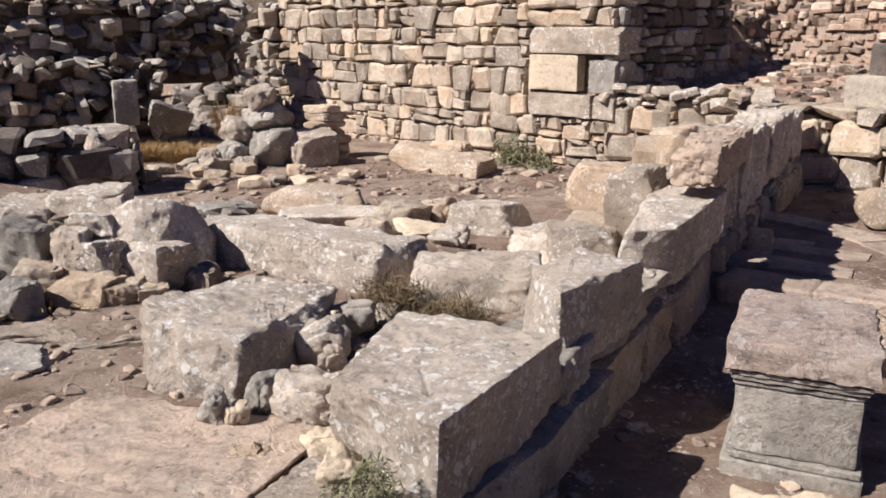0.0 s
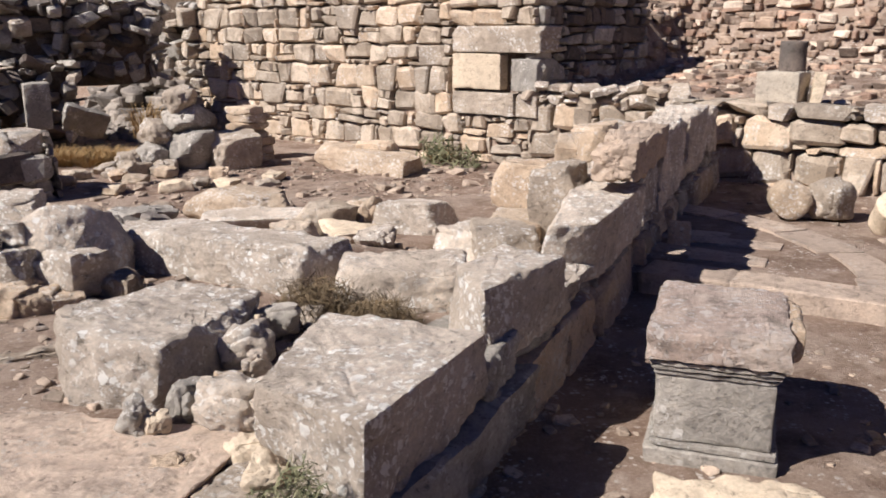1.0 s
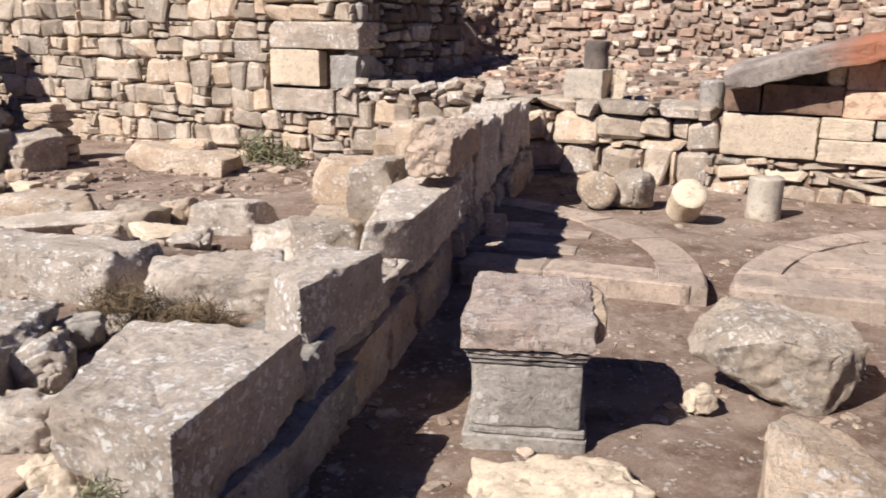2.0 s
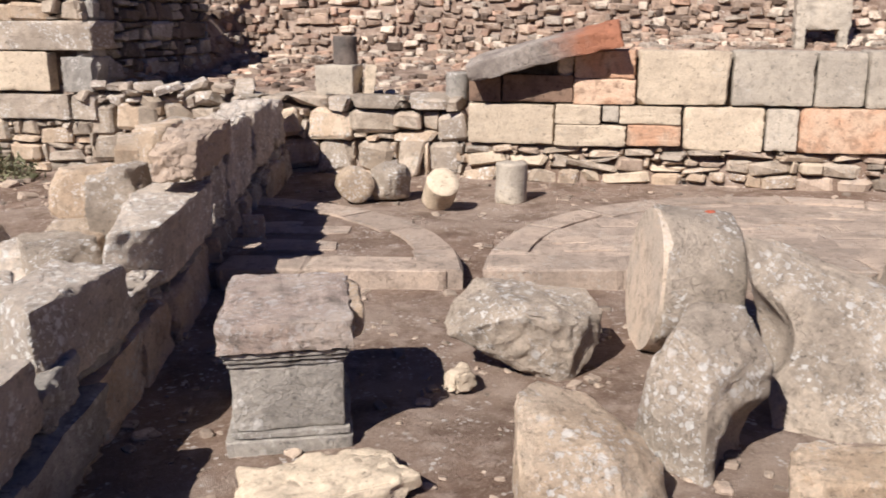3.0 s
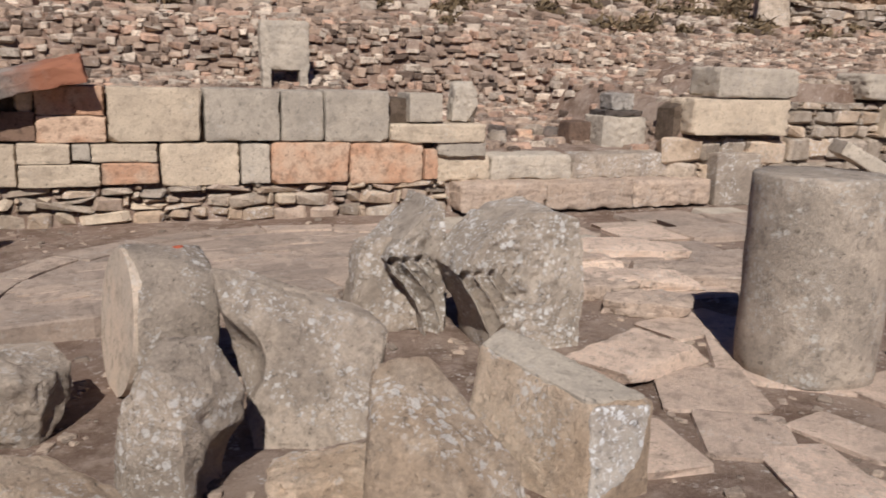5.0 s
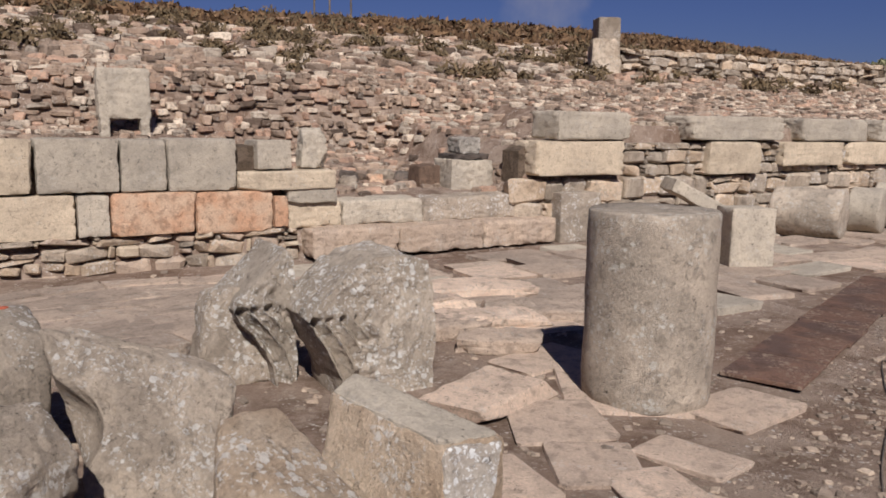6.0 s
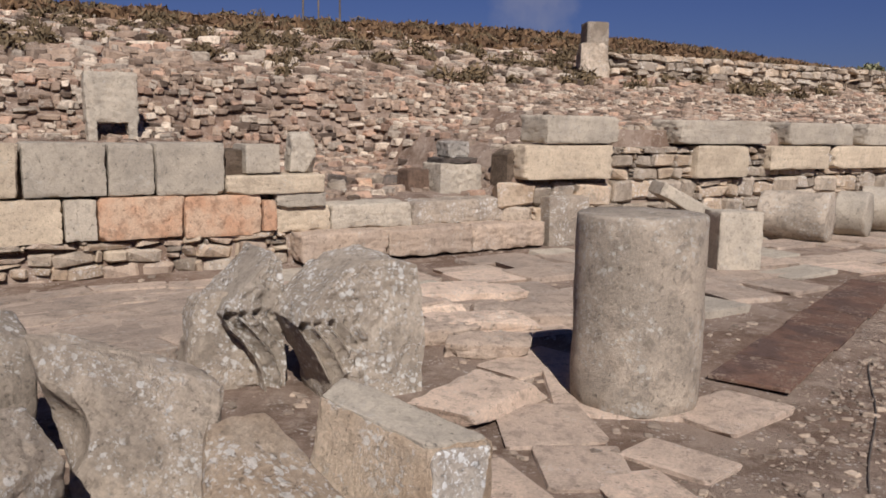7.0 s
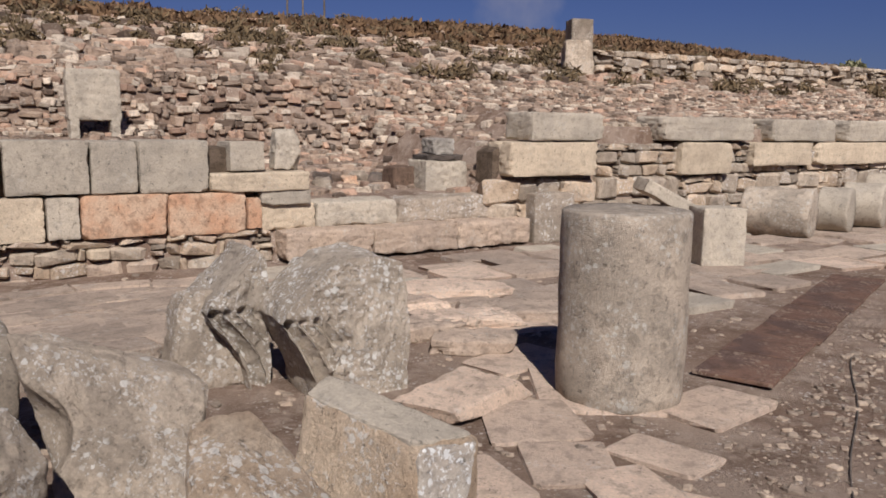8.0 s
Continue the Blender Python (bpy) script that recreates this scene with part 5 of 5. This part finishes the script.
for i, (x, y, l, w, yaw) in enumerate(((7.25, 1.0, 1.0, 0.5, -68), (6.8, 1.32, 0.85, 0.42, -60), (6.4, 1.66, 0.7, 0.4, -50), (7.9, 1.85, 1.3, 0.7, -62), (6.15, 1.15, 0.6, 0.35, -75), (7.1, 2.0, 0.9, 0.4, -58))):
    block("broken_slab", M_SLAB if i % 2 else M_PAVE, x, y, -0.02, l, w, 0.13, yaw, 440 + i, "thick broken paving slab with ragged undercut edge", "slab", group="broken paving slabs", tilt=(1.5 * (-1) ** i, 1), amp=0.02, fine=0.015, chip=0.05, sharp=30, planes=5, bite=(1.15, 1.35), cuts=20)
plank = new("plate_strip")
plank.matrix_basis = STRIP
tagged(plank, "dark rusty metal plates laid end to end on the ground", "metal plates")
for i in range(7):
    bm = bmesh.new()
    bmesh.ops.create_cube(bm, size=1)
    for v in bm.verts:
        v.co = Vector((0.33 + 0.66 * i + v.co.x * 0.64, v.co.y * 0.52 + 0.012 * math.sin(i * 2.6), v.co.z * 0.03 + 0.012 + 0.006 * math.sin(i * 1.9)))
    bmesh.ops.bevel(bm, geom=bm.edges[:], offset=0.005, segments=1, affect="EDGES")
    part("plate", bm, M_RUST, plank)


# ---- hillside ----
def hill_stones():
    rng = random.Random(77)
    near, far = [], []
    k = 0
    for row in range(24):
        s = -9.0
        while s < 26:
            w = rng.choice((rng.uniform(0.06, 0.15), rng.uniform(0.1, 0.3)))
            n = 3.75 + 0.07 * row + rng.uniform(-0.05, 0.05)
            p = A_FRAME @ Vector((s + w / 2, n, 0))
            if rng.random() > 0.07:
                near.append((p.x, p.y, ground_z(p.x, p.y) + rng.uniform(-0.02, 0.05), w * 0.98, rng.uniform(0.12, 0.24), rng.uniform(0.06, 0.14), radians(-45 + rng.uniform(-14, 14)), rng.uniform(-0.2, 0.2), k))
            s += w + rng.uniform(0.0, 0.05)
            k += 1
    n = 5.3
    while n < 19.5:
        s = -16 - n
        while s < 30 + 1.6 * n:
            w = rng.choice((rng.uniform(0.08, 0.22), rng.uniform(0.14, 0.42))) * (1 + n / 30)
            p = A_FRAME @ Vector((s + w / 2, n + rng.uniform(-0.14, 0.14), 0))
            if rng.random() > 0.12 + 0.5 * step(n, 14, 19) + 0.3 * step(n, 12, 14) * step(s, 8, 14):
                far.append((p.x, p.y, ground_z(p.x, p.y) + rng.uniform(-0.03, 0.06), w, rng.uniform(0.16, 0.34), rng.uniform(0.08, 0.24), radians(-45 + rng.uniform(-25, 25)), rng.uniform(-0.3, 0.3), k))
            s += w + rng.uniform(0.0, 0.14)
            k += 1
        n += 0.2 + 0.012 * n
    for k in range(2100):
        s, n = rng.uniform(-5, 26), rng.uniform(0.6, 4)
        p = A_FRAME @ Vector((s, n, 0))
        a = rng.uniform(0.06, 0.25)
        near.append((p.x, p.y, ground_z(p.x, p.y), a, a * 0.8, a * 0.6, rng.uniform(0, 6.3), 0.1, k))
    scatter_mesh("terrace_rubble", near, M_RUBBLE, "packed rubble of a collapsed terrace wall", "rubble")
    scatter_mesh("hillside_stones", far, M_RUBBLE, "pale stones strewn over the dry hillside", "rubble")
    floor = []
    for k in range(5200):
        r, a = 1.2 + 11 * rng.random() ** 1.2, radians(rng.uniform(-32, 112))
        x, y = r * math.sin(a), r * math.cos(a)
        if (A_INV @ Vector((x, y, 0))).y > -0.1:
            continue
        c = 0.012 + 0.05 * rng.random() ** 3
        floor.append((x, y, ground_z(x, y), c * 1.3, c, c * 0.7, rng.uniform(0, 6.3), 0.2, k))
    for k in range(800):
        x, y = rng.uniform(-3.2, 2.6), rng.uniform(6.2, 12.4)
        w = W_INV @ Vector((x, y, 0))
        if w.y < 0.5 or (A_INV @ Vector((x, y, 0))).y > -0.2:
            continue
        c = 0.03 + 0.12 * rng.random() ** 3
        floor.append((x, y, ground_z(x, y), c * 1.3, c, c * 0.7, rng.uniform(0, 6.3), 0.2, k))
    for k in range(170):
        x, y = rng.uniform(-0.85, -0.2), rng.uniform(2.45, 3.4)
        c = 0.015 + 0.05 * rng.random() ** 2
        floor.append((x, y, 0.325, c * 1.3, c, c * 0.7, rng.uniform(0, 6.3), 0.3, k))
    for k in range(2600):
        x = rng.uniform(3.0, 9.0)
        y = -0.2 - 0.42 * (x - 5.2) - rng.uniform(0.3, 2.6)
        c = 0.005 + 0.014 * rng.random() ** 2
        floor.append((x, y, ground_z(x, y), c * 1.3, c, c * 0.8, rng.uniform(0, 6.3), 0.2, k))
    for k in range(500):
        x, y = rng.uniform(-2.6, -0.2), rng.uniform(2.2, 5.2)
        c = 0.015 + 0.05 * rng.random() ** 2
        floor.append((x, y, ground_z(x, y), c * 1.3, c, c * 0.7, rng.uniform(0, 6.3), 0.2, k))
    for k in range(900):
        x = rng.uniform(3.2, 7.5)
        y = -0.35 - 0.42 * (x - 5.2) - rng.uniform(0.45, 2.2)
        c = 0.012 + 0.034 * rng.random() ** 2
        floor.append((x, y, ground_z(x, y), c * 1.3, c, c * 0.7, rng.uniform(0, 6.3), 0.2, k))
    scatter_mesh("gravel", floor, M_GRAVEL, "small pale pebbles and chips on the ground", "gravel")
    bank = []
    for k in range(900):
        lx, ly = rng.uniform(-9, 0.6), rng.uniform(0.3, 4.5)
        p = L2_FRAME @ Vector((lx, ly, 0))
        if (A_INV @ p).y > -0.2:
            continue
        a = rng.uniform(0.15, 0.5)
        bank.append((p.x, p.y, ground_z(p.x, p.y), a, a * 0.8, a * rng.uniform(0.4, 0.8), rng.uniform(0, 6.3), rng.uniform(-0.3, 0.3), k))
    for k in range(380):
        s, n = rng.uniform(-14.5, -11.0), rng.uniform(-1.6, 0.1)
        p = A_FRAME @ Vector((s, n, 0))
        a = rng.uniform(0.15, 0.42)
        bank.append((p.x, p.y, ground_z(p.x, p.y) + rng.uniform(0, 1.3) * step(n, -1.4, 0) * step(-s, 10.4, 12.5), a, a * 0.8, a * 0.6, rng.uniform(0, 6.3), rng.uniform(-0.4, 0.4), k))
    for k in range(1100):
        lx, ly = rng.uniform(-12, 0.5), rng.uniform(0.3, 6.5)
        p = L3_FRAME @ Vector((lx, ly, 0))
        if (A_INV @ p).y > -0.2:
            continue
        a = rng.uniform(0.15, 0.5)
        bank.append((p.x, p.y, ground_z(p.x, p.y), a, a * 0.8, a * rng.uniform(0.5, 0.9), rng.uniform(0, 6.3), rng.uniform(-0.3, 0.3), k))
    for k in range(70):
        lx, ly = rng.uniform(-5, -0.2), rng.uniform(0.3, 1.6)
        p = L_FRAME @ Vector((lx, ly, 0))
        a = rng.uniform(0.12, 0.4)
        bank.append((p.x, p.y, ground_z(p.x, p.y), a, a * 0.8, a * rng.uniform(0.4, 0.8), rng.uniform(0, 6.3), rng.uniform(-0.3, 0.3), k))
    for k in range(130):
        x, y = rng.uniform(-4.2, -1.5), rng.uniform(4.9, 6.6)
        a = rng.uniform(0.05, 0.2)
        bank.append((x, y, ground_z(x, y) + a * 0.1, a, a * 0.8, a * rng.uniform(0.4, 0.8), rng.uniform(0, 6.3), rng.uniform(-0.5, 0.5), k))
    scatter_mesh("bank_stones", bank, M_BANK, "rough stones tumbled over the upper bank", "rubble")


hill_stones()
block("stone_pillar", M_WALL, 21.98, 1.6, 1.6, 1.0, 0.8, 1.9, 15, 68, "ruined squared pillar standing on the hillside", "pillar", taper=0.12, amp=0.05, skew=0.05)
dressed("pillar_block", M_WALL, pose(22.0, 1.56, 3.47, 0, 0, 20), 0.6, 0.55, 0.66, 66, "upright block on the ruined pillar", "stone block")
hill_wall = wall_core("wall_hill", A_FRAME @ pose(17, 7.0, 0, 0, 0, -2), 0, 14, 0, 0.5, 1.6, 3.4, "long pale retaining wall on the hillside")
lay(hill_wall, A_FRAME @ pose(17, 6.95, 0, 0, 0, -2), courses(0, 14, 1.9, 3.45, 81, (0.14, 0.24), (0.22, 0.65), 0.2), [M_WALL, M_WALL, M_TAN, M_BLOCK], 82, proud=0.12, wild=2)


def tufts(name, spots, mat, label, category, blade, seed, spread=1.0, dome=False):
    """Clumps of thin blades or twigs: spots are (x, y, z, radius, height, count)."""
    rng = random.Random(seed)
    vs, fs = [], []
    for x, y, z, r, h, count in spots:
        for _ in range(count):
            if dome:
                d = Vector((rng.gauss(0, 1), rng.gauss(0, 1), abs(rng.gauss(0, 1)) + 0.05)).normalized() * rng.uniform(0.35, 1.0)
                c = Vector((x + d.x * r, y + d.y * r, z + d.z * h))
                e = Vector((rng.gauss(0, 1), rng.gauss(0, 1), rng.gauss(0.6, 1))).normalized() * r * 0.2
                o = e.cross(Vector((rng.gauss(0, 1), rng.gauss(0, 1), rng.gauss(0, 1)))).normalized() * blade
                i = len(vs)
                vs += [tuple(c - e - o), tuple(c - e + o), tuple(c + e * 0.4 + o * 1.6), tuple(c + e * 0.4 - o * 1.6), tuple(c + e * 1.4)]
                fs += [(i, i + 1, i + 2, i + 3), (i + 3, i + 2, i + 4)]
                continue
            a, q = rng.uniform(0, 6.283), r * 0.5 * math.sqrt(rng.random())
            bx, by = x + q * math.cos(a), y + q * math.sin(a)
            lean = rng.uniform(0.2, 1.0) * r * spread
            b = a + rng.uniform(-0.9, 0.9)
            hh = h * rng.uniform(0.35, 1.0)
            tip = (bx + lean * math.cos(b), by + lean * math.sin(b), z + hh)
            midp = (bx + lean * 0.4 * math.cos(b), by + lean * 0.4 * math.sin(b), z + hh * 0.65)
            px, py = -math.sin(b) * blade, math.cos(b) * blade
            i = len(vs)
            vs += [(bx - px, by - py, z - 0.02), (bx + px, by + py, z - 0.02), (midp[0] + px, midp[1] + py, midp[2]), (midp[0] - px, midp[1] - py, midp[2]), tip]
            fs += [(i, i + 1, i + 2, i + 3), (i + 3, i + 2, i + 4)]
    return thing(name, mesh_of(name, vs, fs, False), mat, Matrix(), label, category, kind="stuff")


tufts("dark_bush", [(54.3, -12.0, ground_z(54.3, -12.0) + 0.1, 1.1, 1.5, 1800)], M_GREEN, "dark bush standing on the far slope", "bush", 0.06, 8, dome=True)
rng = random.Random(31)
spots = []
for _ in range(900):
    n = 5.2 + 16 * rng.random()
    s = rng.uniform(-16, 60)
    p = A_FRAME @ Vector((s, n, 0))
    r = rng.uniform(0.15, 0.5)
    spots.append((p.x, p.y, ground_z(p.x, p.y), r, r * 0.8, 130))
tufts("hill_shrubs", spots, M_SHRUB, "dry brown-green shrubs on the hillside", "shrubs", 0.016, 1, dome=True)
spots = []
for _ in range(4600):
    s = rng.uniform(-16, 75)
    n = 21.5 - (6.0 + 2.5 * step(s, 6, 12)) * rng.random()
    if rng.random() < 0.6 * (1 - step(s, 12, 20)):
        continue
    p = A_FRAME @ Vector((s, n, 0))
    r = rng.uniform(0.3, 0.75)
    spots.append((p.x, p.y, ground_z(p.x, p.y) - 0.1, r, r * 0.55, 90))
tufts("hill_scrub", spots, M_SCRUB, "dry brown scrub along the hill crest", "shrubs", 0.034, 2, dome=True)
tufts("dry_grass", [(-5.5 + 0.17 * i, 12.45 + 0.3 * math.sin(i * 2.3), ground_z(-5.5 + 0.17 * i, 12.45), 0.34, 0.16 + 0.1 * abs(math.sin(i * 1.3)), 330) for i in range(15)]
      + [(-3.2, 12.9, 0.2, 0.4, 0.6, 160), (-1.95, 4.35, 0.32, 0.3, 0.1, 80), (-2.2, 4.2, 0.3, 0.3, 0.1, 80), (1.0, 12.0, -0.1, 0.3, 0.25, 80)], M_STRAW, "dry golden grass in the earth", "grass", 0.004, 3)
tufts("thorn_shrub", [(-0.25, 4.15, 0.28, 0.24, 0.26, 2200), (0.05, 4.0, 0.28, 0.22, 0.2, 1800), (-0.05, 3.85, 0.3, 0.18, 0.13, 1000), (0.5, 4.15, 0.26, 0.14, 0.22, 900), (0.5, 5.9, 0.1, 0.16, 0.16, 600)], M_SHRUB, "dry brown thorn shrub between the blocks", "shrub", 0.0011, 4, dome=True)
tufts("green_shrub", [(-0.19, 2.4, 0.28, 0.1, 0.26, 900), (-0.1, 2.24, 0.26, 0.1, 0.22, 800), (-0.3, 2.5, 0.3, 0.08, 0.1, 300)], M_GREEN, "grey-green sprig growing at the block's foot", "shrub", 0.0013, 5, dome=True)
tufts("wall_shrub", [(0.95, 11.75, -0.1, 0.35, 0.45, 260), (1.3, 11.3, -0.1, 0.25, 0.3, 140)], M_GREEN, "green-grey weed at the foot of the wall", "shrub", 0.006, 6, dome=True)
for i, (along_, h) in enumerate(((14.03, 1.3), (14.62, 1.7), (15.46, 0.7))):
    x, y, _ = A_FRAME @ Vector((along_, 20.0, 0))
    drum("fence_post", M_DARK, pose(x, y, ground_z(x, y) - 0.1), 0.035, h + 0.4, 90 + i, "thin dark post on the hill crest", "post", group="posts on the hill crest")


def cable(points, r=0.005):
    """A thin tube through the points."""
    vs, fs = [], []
    for i, (x, y, z) in enumerate(points):
        q = points[min(i + 1, len(points) - 1)], points[max(i - 1, 0)]
        side = Vector((q[0][1] - q[1][1], q[1][0] - q[0][0], 0)).normalized()
        for k in range(6):
            a = k * math.pi / 3
            vs.append(Vector((x, y, z)) + side * r * math.cos(a) + Vector((0, 0, r * math.sin(a))))
        if i:
            fs += [((i - 1) * 6 + k, (i - 1) * 6 + (k + 1) % 6, i * 6 + (k + 1) % 6, i * 6 + k) for k in range(6)]
    return thing("cable", mesh_of("cable", vs, fs), M_DARK, Matrix(), "thin dark cable lying on the gravel", "cable")


run = []
for i in range(60):
    x = 3.6 + 0.055 * i
    y = -0.83 - 0.228 * (x - 3.6) + 0.02 * math.sin(x * 3.1)
    run.append((x, y, ground_z(x, y) + 0.008))
cable(run)
